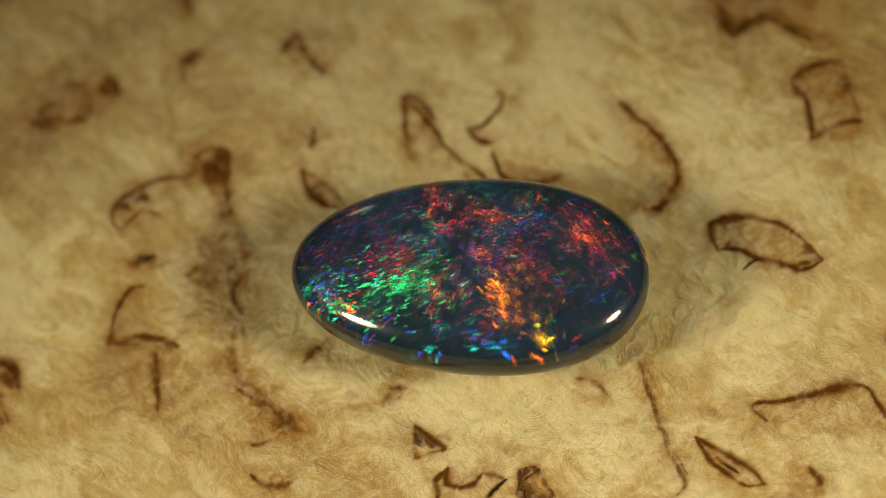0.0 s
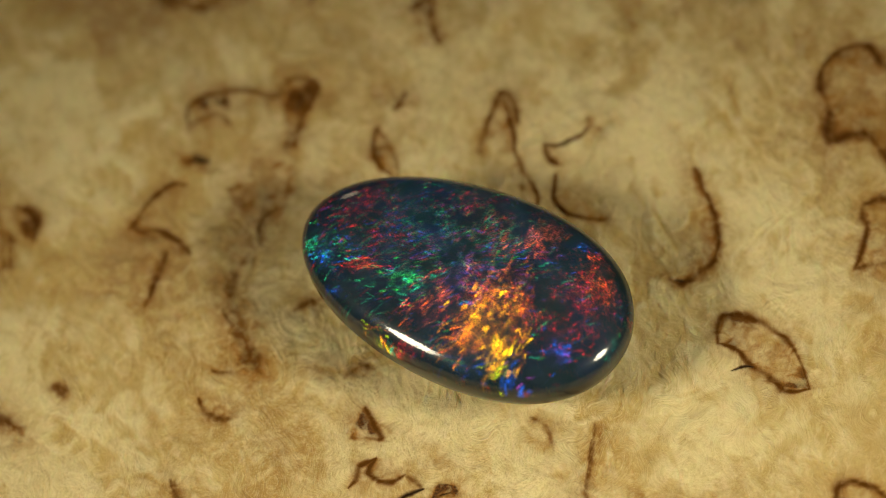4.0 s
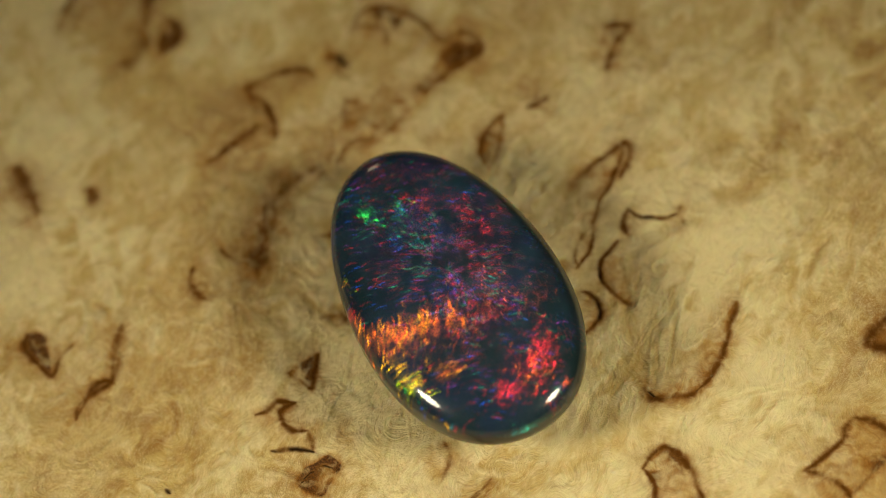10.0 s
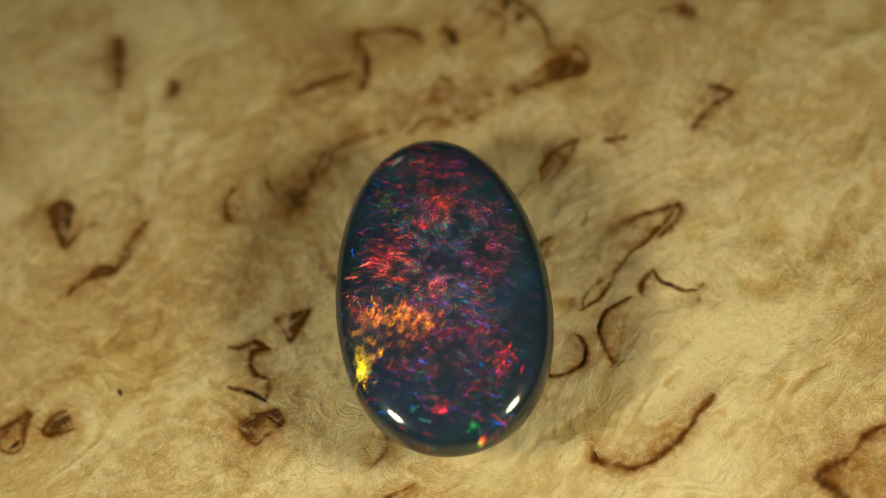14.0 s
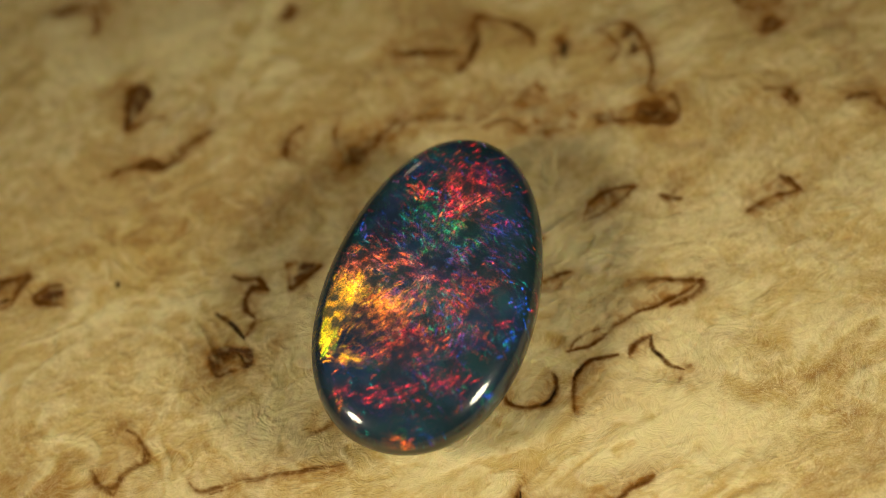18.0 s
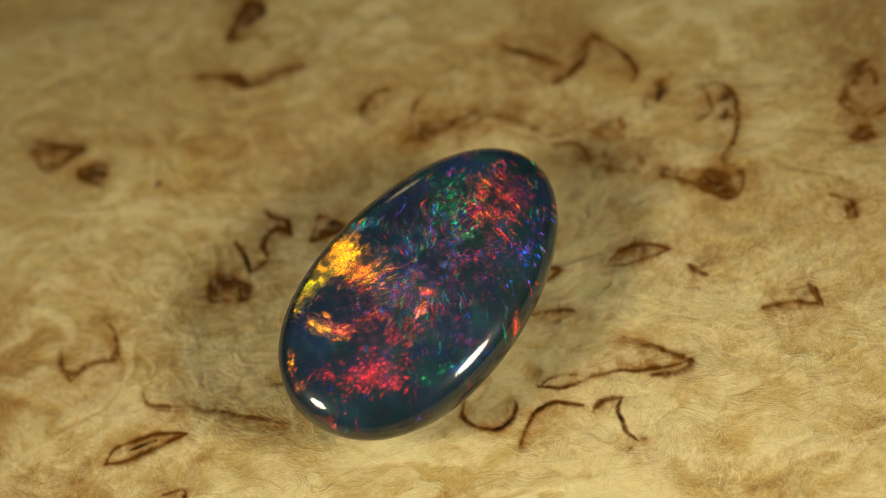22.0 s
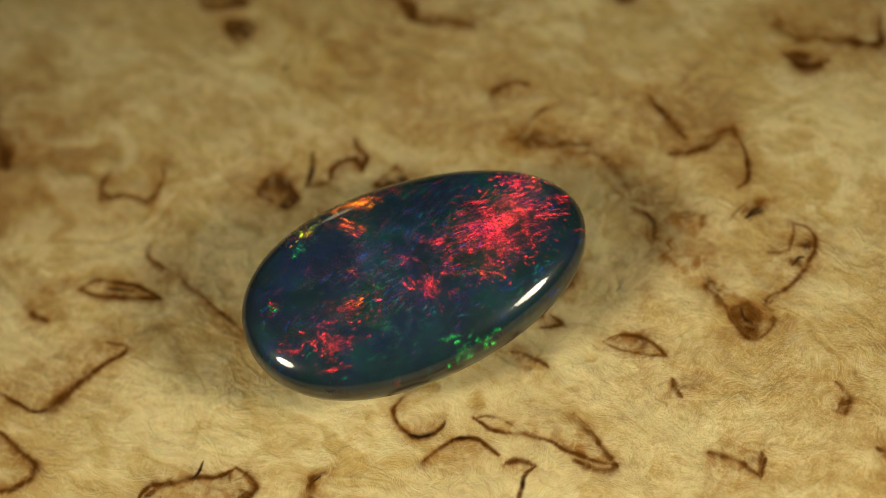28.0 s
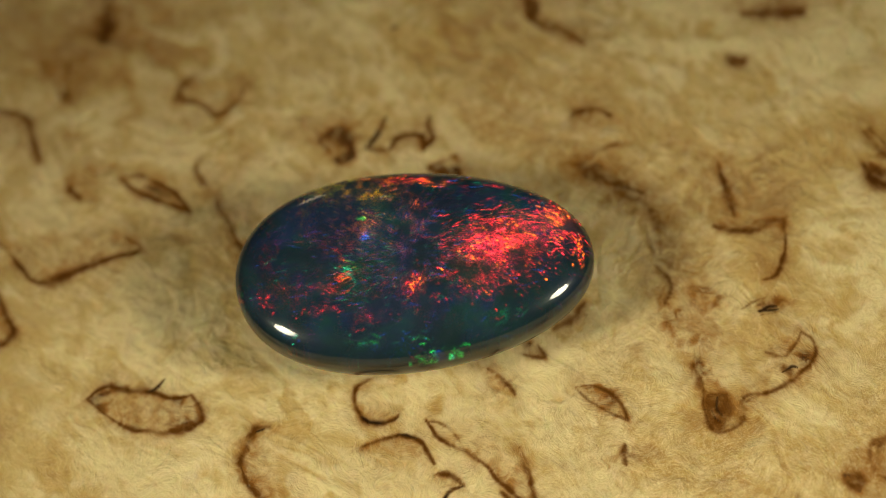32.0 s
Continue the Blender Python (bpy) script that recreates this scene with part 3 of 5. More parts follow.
smudge(0.5, -11.8, 12.3, 1.5, 0.9, 28)
smudge(0.5, -16.9, 10.9, 1.5, 1.1, 25)
smudge(0.55, -25.4, 1.6, 0.9, 0.4, -53)
smudge(0.3, -31.3, 1.2, 2.8, 1.3, -51)
smudge(0.3, 1.0, 10.9, 2.7, 1.2, -56)
smudge(0.3, 17.6, -0.6, 2.0, 1.4, -55)
smudge(0.25, 7.3, 8.9, 2.1, 1.6, -53)
smudge(0.6, -20.8, -8.6, 0.6, 0.5, 12)
smudge(0.16, -13.7, -8.9, 3.7, 1.9, -52)
smudge(0.4, 1.1, -9.9, 1.0, 0.7, 26)
# Part stain, part the stone's soft shadow on its left, painted brown.
smudge(0.3, -7.4, -11.1, 3.0, 2.3, -3)
smudge(0.55, -11.2, -4.8, 1.5, 1.1, 71)
smudge(0.5, -5.6, 9.4, 1.6, 0.8, 75)
smudge(0.5, -3.2, -8.2, 1.3, 0.6, -8)
smudge(0.6, -22.5, -20.2, 1.8, 0.9, -6)
smudge(0.4, -5.5, 19.0, 1.5, 0.6, 75)
smudge(0.35, 2.1, -12.9, 1.1, 0.8, 71)
smudge(0.4, -11.6, 12.3, 1.3, 0.5, 75)
smudge(0.5, -15.4, -17.9, 1.4, 0.7, -6)
smudge(0.45, 2.2, -13.0, 1.5, 1.3, -77)
smudge(0.4, -3.9, -25.9, 1.8, 1.3, 37)
smudge(0.5, -3.3, -22.8, 1.3, 0.8, -69)
smudge(0.45, -10.9, -5.1, 2.3, 0.5, -65)
smudge(0.25, -12.6, 4.7, 1.8, 1.4, -69)
smudge(0.45, -17.0, 10.8, 1.5, 1.3, -72)
smudge(0.4, -11.7, 12.4, 1.1, 0.9, -69)
smudge(0.4, -5.8, 9.0, 1.9, 0.7, -65)
smudge(0.5, -0.8, 5.7, 1.5, 0.7, -66)
smudge(0.25, -8.7, 5.7, 1.9, 1.6, 36)
smudge(0.3, 16.9, -11.2, 1.5, 1.3, 48)
smudge(0.4, -11.0, -17.3, 2.0, 0.5, -66)
smudge(0.3, -11.6, -8.5, 1.0, 0.6, -68)
smudge(0.25, -12.9, 2.4, 1.9, 1.5, -38)
smudge(0.3, -12.9, -0.7, 1.3, 1.1, -43)
smudge(0.4, 12.1, -28.3, 2.0, 1.3, 68)
smudge(0.4, -4.0, -8.1, 1.3, 0.5, -35)


def waves_of(x, y, size, seed, octaves=3):
    """Random waves of several sizes, each half as large and half as strong."""
    return sum(0.5 ** k * soft_noise(x, y, size * 0.5 ** k, seed + k) for k in range(octaves))


# Curls: round each of these places the grain is bent.
CURLS = [(-11.8, -8.0), (-6.6, -4.7), (-3.8, -12.8), (-0.4, -21.4), (4.0, -8.6), (7.6, 8.3), (3.3, 13.4), (-11.4, -8.3), (4.0, -6.7), (-2.3, 6.4), (-4.9, 21.9), (-5.8, 19.3), (7.3, -8.0), (6.2, -9.7), (5.1, 13.9)]
TWIST_X, TWIST_Y = GRID_X.copy(), GRID_Y.copy()
dice = np.random.RandomState(77)
for x, y in [*CURLS, *(dice.rand(60, 2) * 60 - 30)]:
    radius, turn = 1.1 + 1.3 * dice.rand(), (0.5 + 0.7 * dice.rand()) * dice.choice([-1, 1])
    w = window(np.array([(x, y), (x, y)], float), 2.4 * radius)
    dx, dy = TWIST_X[w] - x, TWIST_Y[w] - y
    a = turn * np.exp(-((GRID_X[w] - x) ** 2 + (GRID_Y[w] - y) ** 2) / radius ** 2)
    TWIST_X[w], TWIST_Y[w] = x + dx * np.cos(a) - dy * np.sin(a), y + dx * np.sin(a) + dy * np.cos(a)


def folded(size, seed):
    """Light and dark folds that curl along the grain, as satin lies: its sheen, painted as tone."""
    a = radians(GRAIN)
    u = (GRID_X * math.cos(a) + GRID_Y * math.sin(a)) / 1.5
    v = -GRID_X * math.sin(a) + GRID_Y * math.cos(a)
    p, q = waves_of(u, v, 1.7 * size, seed), waves_of(u, v, 1.7 * size, seed + 10)
    p, q = waves_of(u + 1.3 * size * p, v + 1.3 * size * q, 1.3 * size, seed + 20), waves_of(u + 1.3 * size * q, v - 1.3 * size * p, 1.3 * size, seed + 30)
    return waves_of(u + 1.5 * size * p, v + 1.5 * size * q, size, seed + 40, 3)


TONE = 0.25 + 0.58 * folded(4.6, 100) + 0.34 * folded(1.9, 200) + 0.14 * folded(0.9, 250)
CURLY = np.clip(0.5 + 0.9 * waves_of(GRID_X, GRID_Y, 8.0, 300, 2), 0.1, 1)


def tone_patch(lift, x, y, rx, ry, turn):
    """A paler or tanner field in the wood."""
    w = window(np.array([(x, y), (x, y)], float), 2.2 * max(rx, ry))
    c, s = math.cos(radians(turn)), math.sin(radians(turn))
    dx, dy = GRID_X[w] - x + 1.2 * DRIFT_X[w], GRID_Y[w] - y + 1.2 * DRIFT_Y[w]
    reach = ((dx * c + dy * s) / rx) ** 2 + ((dy * c - dx * s) / ry) ** 2
    TONE[w] += 0.8 * lift * np.exp(-0.8 * reach)


tone_patch(0.5, -23.0, 7.4, 3.4, 2.9, -37)
tone_patch(0.5, -8.3, -3.5, 5.8, 1.8, -15)
tone_patch(0.6, 0.1, -8.3, 4.4, 2.5, -16)
tone_patch(0.5, 15.1, -6.2, 3.8, 2.2, -15)
tone_patch(0.5, 8.6, 9.7, 2.9, 1.9, -17)
tone_patch(0.6, 16.9, 3.6, 1.9, 1.1, -16)
tone_patch(0.4, -7.7, 15.3, 2.0, 1.5, -22)
tone_patch(0.4, -22.4, -4.1, 3.9, 2.1, -17)
tone_patch(0.6, -20.6, -12.1, 3.4, 2.6, -44)
tone_patch(0.5, -4.4, -11.9, 3.2, 2.5, 23)
tone_patch(0.5, 4.9, 14.5, 2.3, 1.6, -54)
tone_patch(0.6, 15.7, 8.3, 2.2, 1.8, 27)
tone_patch(0.5, 7.0, 10.0, 1.5, 1.3, -50)
tone_patch(0.7, 1.3, -7.3, 1.9, 1.1, 29)
tone_patch(0.4, -13.0, -7.7, 2.3, 1.9, -39)
tone_patch(0.6, 6.3, -12.3, 3.8, 1.8, 75)
tone_patch(0.6, 9.5, 15.4, 3.1, 2.1, 74)
tone_patch(0.4, 2.9, 20.4, 3.2, 1.8, 75)
tone_patch(0.4, -12.2, -16.0, 2.7, 1.5, 73)
tone_patch(0.5, 3.8, 11.8, 1.9, 1.5, 72)
tone_patch(0.6, 10.4, -14.3, 5.2, 1.5, -65)
tone_patch(0.6, -4.1, 12.4, 2.5, 1.1, -65)
tone_patch(0.5, 1.1, 8.0, 1.9, 1.4, -69)
tone_patch(0.6, 19.3, -15.4, 2.6, 1.1, -66)
tone_patch(0.5, 9.9, 2.0, 4.4, 1.8, -65)
tone_patch(0.4, -3.6, 16.2, 3.2, 2.2, -67)
tone_patch(0.6, -1.0, 6.8, 2.9, 1.8, -26)
tone_patch(0.5, -13.8, 4.5, 2.2, 1.8, -28)
tone_patch(0.4, 16.6, -0.8, 3.2, 1.5, -25)
tone_patch(-0.5, -17.0, 5.1, 2.3, 1.9, -83)
tone_patch(-0.4, 0.3, 18.8, 4.0, 1.6, -16)
tone_patch(-0.2, 15.0, -11.0, 2.5, 2.1, -19)
tone_patch(-0.5, -19.2, -0.8, 4.0, 2.7, 26)
tone_patch(-0.4, -5.9, 14.9, 3.0, 2.3, 24)
tone_patch(-0.1, 8.5, 19.7, 3.9, 3.1, 26)
tone_patch(-0.3, -14.5, -0.5, 5.3, 1.5, 75)
tone_patch(-0.3, -17.9, 3.4, 6.7, 1.6, 75)
tone_patch(-0.35, -8.2, -20.3, 5.4, 2.0, -66)
tone_patch(-0.3, -16.4, -5.1, 5.0, 1.6, -66)
tone_patch(-0.5, 14.1, -24.5, 4.1, 2.7, -29)
tone_patch(-0.5, 2.0, -13.6, 5.0, 1.5, -24)
tone_patch(-0.9, -26.7, 17.3, 5.2, 3.9, -8)
tone_patch(-0.5, -20.4, 18.3, 4.1, 2.4, -1)
tone_patch(-0.5, 15.2, -26.7, 5.1, 3.2, -28)
tone_patch(0.5, 10.9, -18.2, 4.2, 2.9, -80)
tone_patch(0.5, -5.3, 25.7, 3.9, 3.1, 59)
tone_patch(0.4, 21.0, 5.6, 3.6, 3.1, -54)
tone_patch(0.35, -16.1, -8.7, 10.0, 2.4, -66)
tone_patch(0.3, -6.6, 19.8, 3.8, 2.9, -78)
tone_patch(-0.5, -21.9, 15.0, 3.4, 3.0, -39)
tone_patch(0.35, 9.5, 16.5, 4.5, 3.0, 75)
tone_patch(-0.3, -26.1, 6.0, 5.1, 2.4, 28)


def board_mesh():
    """The slab: a finely meshed top that carries the figure, plain sides and bottom."""
    a = radians(GRAIN)
    along = TWIST_X * math.cos(a) + TWIST_Y * math.sin(a)
    across = -TWIST_X * math.sin(a) + TWIST_Y * math.cos(a)
    swirl = 2.0 * soft_noise(GRID_X, GRID_Y, 7.5, 11) + 0.5 * soft_noise(GRID_X, GRID_Y, 2.6, 12) + 0.08 * soft_noise(GRID_X, GRID_Y, 1.0, 16)
    drift = 2.0 * soft_noise(GRID_X, GRID_Y, 7.5, 13) + 0.5 * soft_noise(GRID_X, GRID_Y, 2.6, 14) + 0.08 * soft_noise(GRID_X, GRID_Y, 1.0, 17)
    flow = np.stack([along + drift, across + swirl, np.zeros_like(along)], -1).reshape(-1, 3)
    z = -0.05 * CRACK - 0.012 * VEIN
    top = np.stack([GRID_X, GRID_Y, z], -1).reshape(-1, 3) * MM
    k = np.arange(SIDE * SIDE).reshape(SIDE, SIDE)
    quads = np.stack([k[:-1, :-1], k[:-1, 1:], k[1:, 1:], k[1:, :-1]], -1).reshape(-1, 4)
    rim = np.concatenate([k[0, :], k[1:, -1], k[-1, -2::-1], k[-2:0:-1, 0]])
    below = top[rim].copy()
    below[:, 2] = -14 * MM
    number = len(top) + np.arange(len(rim))
    nxt = np.roll(np.arange(len(rim)), -1)
    sides = np.stack([rim, number, number[nxt], rim[nxt]], -1)
    verts = np.concatenate([top, below])
    faces = np.concatenate([quads, sides])
    me = bpy.data.meshes.new("wood_board")
    me.vertices.add(len(verts))
    me.vertices.foreach_set("co", verts.ravel())
    me.loops.add(faces.size)
    me.loops.foreach_set("vertex_index", faces.ravel().astype(np.int32))
    me.polygons.add(len(faces))
    me.polygons.foreach_set("loop_start", np.arange(0, faces.size, 4, dtype=np.int32))
    me.polygons.foreach_set("use_smooth", np.arange(len(faces)) < len(quads))
    me.update(calc_edges=True)
    for name, field in (("vein", VEIN), ("stain", STAIN), ("crack", CRACK), ("tone", TONE), ("curly", CURLY)):
        values = np.concatenate([field.ravel(), np.zeros(len(rim))])
        me.attributes.new(name, "FLOAT", "POINT").data.foreach_set("value", values.astype(np.float32))
    carried = np.concatenate([flow, flow[rim] + np.array([0, 0, 14.0])])
    me.attributes.new("flow", "FLOAT_VECTOR", "POINT").data.foreach_set("vector", carried.ravel().astype(np.float32))
    me.materials.append(wood_material)
    return me


board = new("wood_board", board_mesh())
tagged(board, "polished cream curly birch board with brown flecks and dark veins", "wood board")

# ---- the stone: an egg-shaped cabochon, 20 mm long, its fire laid in sheets of small flakes (millimetres on the stone) ----
FLAKE_STEP = 0.05
FIRE_X, FIRE_Y = np.meshgrid(np.arange(-10.7, 10.71, FLAKE_STEP), np.arange(-7.0, 7.01, FLAKE_STEP))
FIRE = np.zeros((len(FLASHES), *FIRE_X.shape, 3))
BENT_X = FIRE_X + 0.13 * soft_noise(FIRE_X, FIRE_Y, 0.6, 31) + 0.03 * soft_noise(FIRE_X, FIRE_Y, 0.17, 32)
BENT_Y = FIRE_Y + 0.13 * soft_noise(FIRE_X, FIRE_Y, 0.6, 33) + 0.03 * soft_noise(FIRE_X, FIRE_Y, 0.17, 34)
RAGGED = soft_noise(FIRE_X, FIRE_Y, 0.9, 35) + 0.7 * soft_noise(FIRE_X, FIRE_Y, 0.33, 36)
PLAY = {"R": (0.72, 0.019, 0.027), "C": (0.60, 0.016, 0.045), "O": (1.0, 0.15, 0.010), "A": (1.05, 0.38, 0.003), "Y": (1.35, 0.74, 0.0), "L": (0.60, 0.85, 0.0),
        "G": (0.02, 0.52, 0.09), "T": (0.015, 0.50, 0.32), "K": (0.01, 0.50, 0.60), "B": (0.01, 0.13, 1.2), "V": (0.28, 0.05, 0.55), "P": (1.0, 0.22, 0.16)}
# Length and width of a flake: strokes, thin lines, flecks, broad dabs and long rays.
FLAKES = {"s": (0.22, 0.042), "t": (0.36, 0.03), "f": (0.10, 0.05), "b": (0.26, 0.075), "r": (0.42, 0.03)}
FIRE_POWER = 0.185
sheet_count = 0


def sheet(second, x, y, rx, ry, turn, along, colours, kind, fill, power):
    """One sheet of flakes: when it flashes, its oval, the way its flakes run, their colours, kind, closeness and strength."""
    global sheet_count
    sheet_count += 1
    dice = np.random.RandomState(1000 + sheet_count)
    field = FIRE[FLASHES.index(second)]
    power *= {14.5: 1.12, 17: 1.42}.get(second, 1.0)
    long, wide = FLAKES[kind]
    c, s = math.cos(radians(turn)), math.sin(radians(turn))
    shades = np.array([PLAY[k] for k in colours])
    # The glow of flakes too small to tell apart.
    u, v = (BENT_X - x) * c + (BENT_Y - y) * s, -(BENT_X - x) * s + (BENT_Y - y) * c
    reach = np.hypot(u / rx, v / ry) + 0.22 * RAGGED
    glow = np.clip((1.15 - reach) / 0.7, 0, 1)[..., None] ** 1.5 * np.clip(0.6 + 0.5 * RAGGED, 0.1, 1.2)[..., None]
    ca, sa = math.cos(radians(along)), math.sin(radians(along))
    brush = soft_noise(BENT_X * ca + BENT_Y * sa, (BENT_Y * ca - BENT_X * sa) * 6.0, 0.75, 50 + sheet_count)
    glow = glow * np.clip(0.55 + 1.1 * brush, 0.04, 1.6)[..., None]
    field += glow * shades.mean(0) * power ** 1.7 * FIRE_POWER * {"b": 0.20, "r": 0.24}.get(kind, 0.12)
    amount = int(fill * rx * ry / (long * wide) * 0.8) + 2
    for _ in range(amount):
        r, f = min(1.7, abs(dice.normal()) * 0.68), dice.rand() * 2 * math.pi
        pu, pv = r * rx * math.cos(f), r * ry * math.sin(f)
        px, py = x + pu * c - pv * s, y + pu * s + pv * c
        size = 0.55 + 0.9 * dice.rand()
        l, w = long * size, wide * (0.6 + 0.8 * dice.rand())
        a = radians(along) + dice.normal() * 0.22
        bright = 0.20 + 0.85 * dice.rand() ** 1.5 if kind in "br" else 0.14 + 1.5 * dice.rand() ** 2.6
        shade = shades[dice.randint(len(shades))] * (0.85 + 0.3 * dice.rand(3)) * power ** 1.7 * FIRE_POWER * bright
        i0, i1 = int((px - l - 0.3 + 10.7) / FLAKE_STEP), int((px + l + 0.3 + 10.7) / FLAKE_STEP) + 1
        j0, j1 = int((py - l - 0.3 + 7.0) / FLAKE_STEP), int((py + l + 0.3 + 7.0) / FLAKE_STEP) + 1
        if i1 <= 0 or j1 <= 0:
            continue
        cut = np.s_[max(j0, 0):j1, max(i0, 0):i1]
        dx, dy = BENT_X[cut] - px, BENT_Y[cut] - py
        fu, fv = dx * math.cos(a) + dy * math.sin(a), -dx * math.sin(a) + dy * math.cos(a)
        cover = np.clip(1.5 - 1.5 * ((fu / l) ** 2 + (fv / w) ** 2), 0, 1)[..., None]
        gaps = np.clip(0.75 + 1.0 * RAGGED[cut], 0.06, 1.5)[..., None]
        field[cut] = field[cut] * (1 - cover) + shade * gaps * cover


# what flashes 0 s into the turn
sheet(0, 0, 0.2, 9.0, 5.0, 0, 30, "VBTRC", "t", 0.5, 0.36)
sheet(0, -3.3, -2.1, 2.8, 1.7, 20, 22, "GTG", "s", 0.9, 0.85)
sheet(0, -2.1, 1.2, 2.4, 1.3, -79, 1, "TG", "s", 0.4, 0.45)
sheet(0, -0.7, -2.4, 1.9, 1.0, 11, 77, "TGO", "t", 0.5, 0.5)
sheet(0, -4.1, -0.9, 2.3, 1.1, -3, 35, "RC", "f", 0.4, 0.5)
sheet(0, -7.9, -2.2, 1.7, 1.3, -36, 11, "GTRB", "f", 0.5, 0.6)
sheet(0, -6.4, -3.3, 2.1, 0.6, -18, 4, "GTO", "f", 0.7, 0.75)
sheet(0, -2.3, 3.7, 1.9, 0.8, -78, -87, "RO", "s", 0.7, 0.65)
sheet(0, -1.0, 2.2, 1.7, 1.3, -73, 73, "RC", "f", 0.6, 0.6)
sheet(0, 0.9, 2.7, 2.3, 0.8, -11, -10, "RO", "s", 0.5, 0.55)
sheet(0, 3.2, 4.0, 1.6, 1.1, 28, 77, "OT", "t", 0.4, 0.5)
sheet(0, 0.3, 4.3, 2.6, 1.2, 1, 33, "TG", "f", 0.3, 0.4)
sheet(0, 4.0, 2.8, 2.5, 1.2, -8, -19, "TB", "f", 0.3, 0.35)
sheet(0, 6.7, 1.6, 3.0, 1.6, -43, -48, "RO", "t", 0.55, 0.55)
sheet(0, 9.9, 0.3, 1.8, 0.2, -81, -88, "TK", "s", 0.7, 0.9)
sheet(0, 2.7, -3.0, 2.3, 0.9, -51, -27, "OA", "s", 0.8, 0.95)
sheet(0, 3.1, 0.4, 1.5, 0.5, -83, -66, "OR", "t", 0.5, 0.6)
sheet(0, 1.1, -0.2, 0.9, 0.8, -74, 80, "OP", "t", 0.5, 0.5)
sheet(0, 4.7, -4.8, 0.4, 0.4, 71, 41, "AY", "b", 0.9, 0.9)
sheet(0, 4.5, -4.2, 0.2, 0.1, 8, 6, "YL", "b", 1, 1)
sheet(0, 2.1, -5.2, 1.6, 0.5, -5, 3, "BK", "b", 0.6, 0.75)
sheet(0, -1.4, -5.5, 0.5, 0.2, -2, -2, "TK", "f", 0.7, 0.7)
sheet(0, -0.8, -4.6, 1.9, 0.7, 18, 19, "BT", "b", 0.3, 0.35)
sheet(0, 4.5, -1.3, 2.1, 1.9, -83, -57, "CR", "t", 0.4, 0.28)
sheet(0, -6.5, 0.5, 2.9, 2.3, -7, 8, "VB", "b", 0.5, 0.14)
# what flashes 2.5 s into the turn
sheet(2.5, 0, 0.2, 9.0, 5.0, 0, 40, "TBRGV", "t", 0.5, 0.38)
sheet(2.5, -2.4, -2.4, 2.3, 1.0, 12, 14, "GT", "s", 0.8, 0.85)
sheet(2.5, -6.9, -1.5, 2.1, 0.8, -4, 20, "TBG", "f", 0.5, 0.6)
sheet(2.5, -8.9, -1.9, 0.9, 0.6, -78, 37, "GT", "s", 0.8, 0.85)
sheet(2.5, -7.5, -2.6, 0.7, 0.5, -8, 4, "BK", "f", 0.7, 0.75)
sheet(2.5, -5.1, -2.5, 1.3, 0.3, 21, 21, "RC", "s", 0.7, 0.65)
sheet(2.5, -6.3, 0.5, 3.0, 1.6, 7, 24, "RC", "f", 0.4, 0.38)
sheet(2.5, -7.1, 2.2, 1.3, 0.6, 49, 48, "RO", "s", 0.4, 0.38)
sheet(2.5, 0.3, -2.3, 2.4, 1.3, 67, 62, "ROP", "t", 0.8, 0.65)
sheet(2.5, 3.4, -3.0, 1.8, 1.4, -39, 75, "YA", "b", 1, 1.05)
sheet(2.5, 4.5, -4.1, 0.9, 0.7, -70, 88, "YA", "r", 0.8, 1)
sheet(2.5, 4.3, -1.4, 2.1, 0.9, -61, -83, "OA", "r", 0.8, 0.85)
sheet(2.5, 2.9, -4.0, 1.3, 0.9, 13, 46, "OA", "r", 0.8, 0.85)
sheet(2.5, 6.8, -0.1, 2.2, 2.1, 56, 66, "RC", "f", 0.5, 0.48)
sheet(2.5, 7.8, 2.4, 1.9, 1.0, -59, 89, "RO", "s", 0.5, 0.5)
sheet(2.5, 7.6, -2.3, 1.0, 0.9, 73, 24, "BV", "b", 0.5, 0.5)
sheet(2.5, 10.0, -0.1, 1.2, 0.4, -75, -80, "KTG", "b", 1, 1)
sheet(2.5, -1.6, 2.5, 2.9, 1.7, 15, 57, "TG", "f", 0.45, 0.42)
sheet(2.5, -1.3, 3.5, 1.9, 1.8, -8, 60, "RC", "f", 0.4, 0.48)
sheet(2.5, 1.7, 2.8, 2.7, 1.5, -11, 88, "RT", "t", 0.4, 0.42)
sheet(2.5, 3.3, 3.9, 1.5, 1.0, 62, 82, "OP", "t", 0.5, 0.55)
sheet(2.5, 5.2, 4.0, 0.8, 0.4, 31, 29, "B", "s", 0.6, 0.65)
sheet(2.5, 6.5, 4.1, 1.4, 0.7, -73, 87, "RO", "s", 0.5, 0.55)
sheet(2.5, -1.3, -5.7, 1.4, 0.3, -10, 4, "LTO", "f", 0.3, 0.45)
sheet(2.5, -5.9, -4.2, 0.7, 0.3, -11, 2, "B", "b", 0.5, 0.5)
sheet(2.5, 3.0, -5.1, 1.9, 0.6, 7, 15, "BT", "b", 0.3, 0.35)
sheet(2.5, 5.8, -4.6, 0.8, 0.6, 24, 73, "B", "b", 0.4, 0.4)
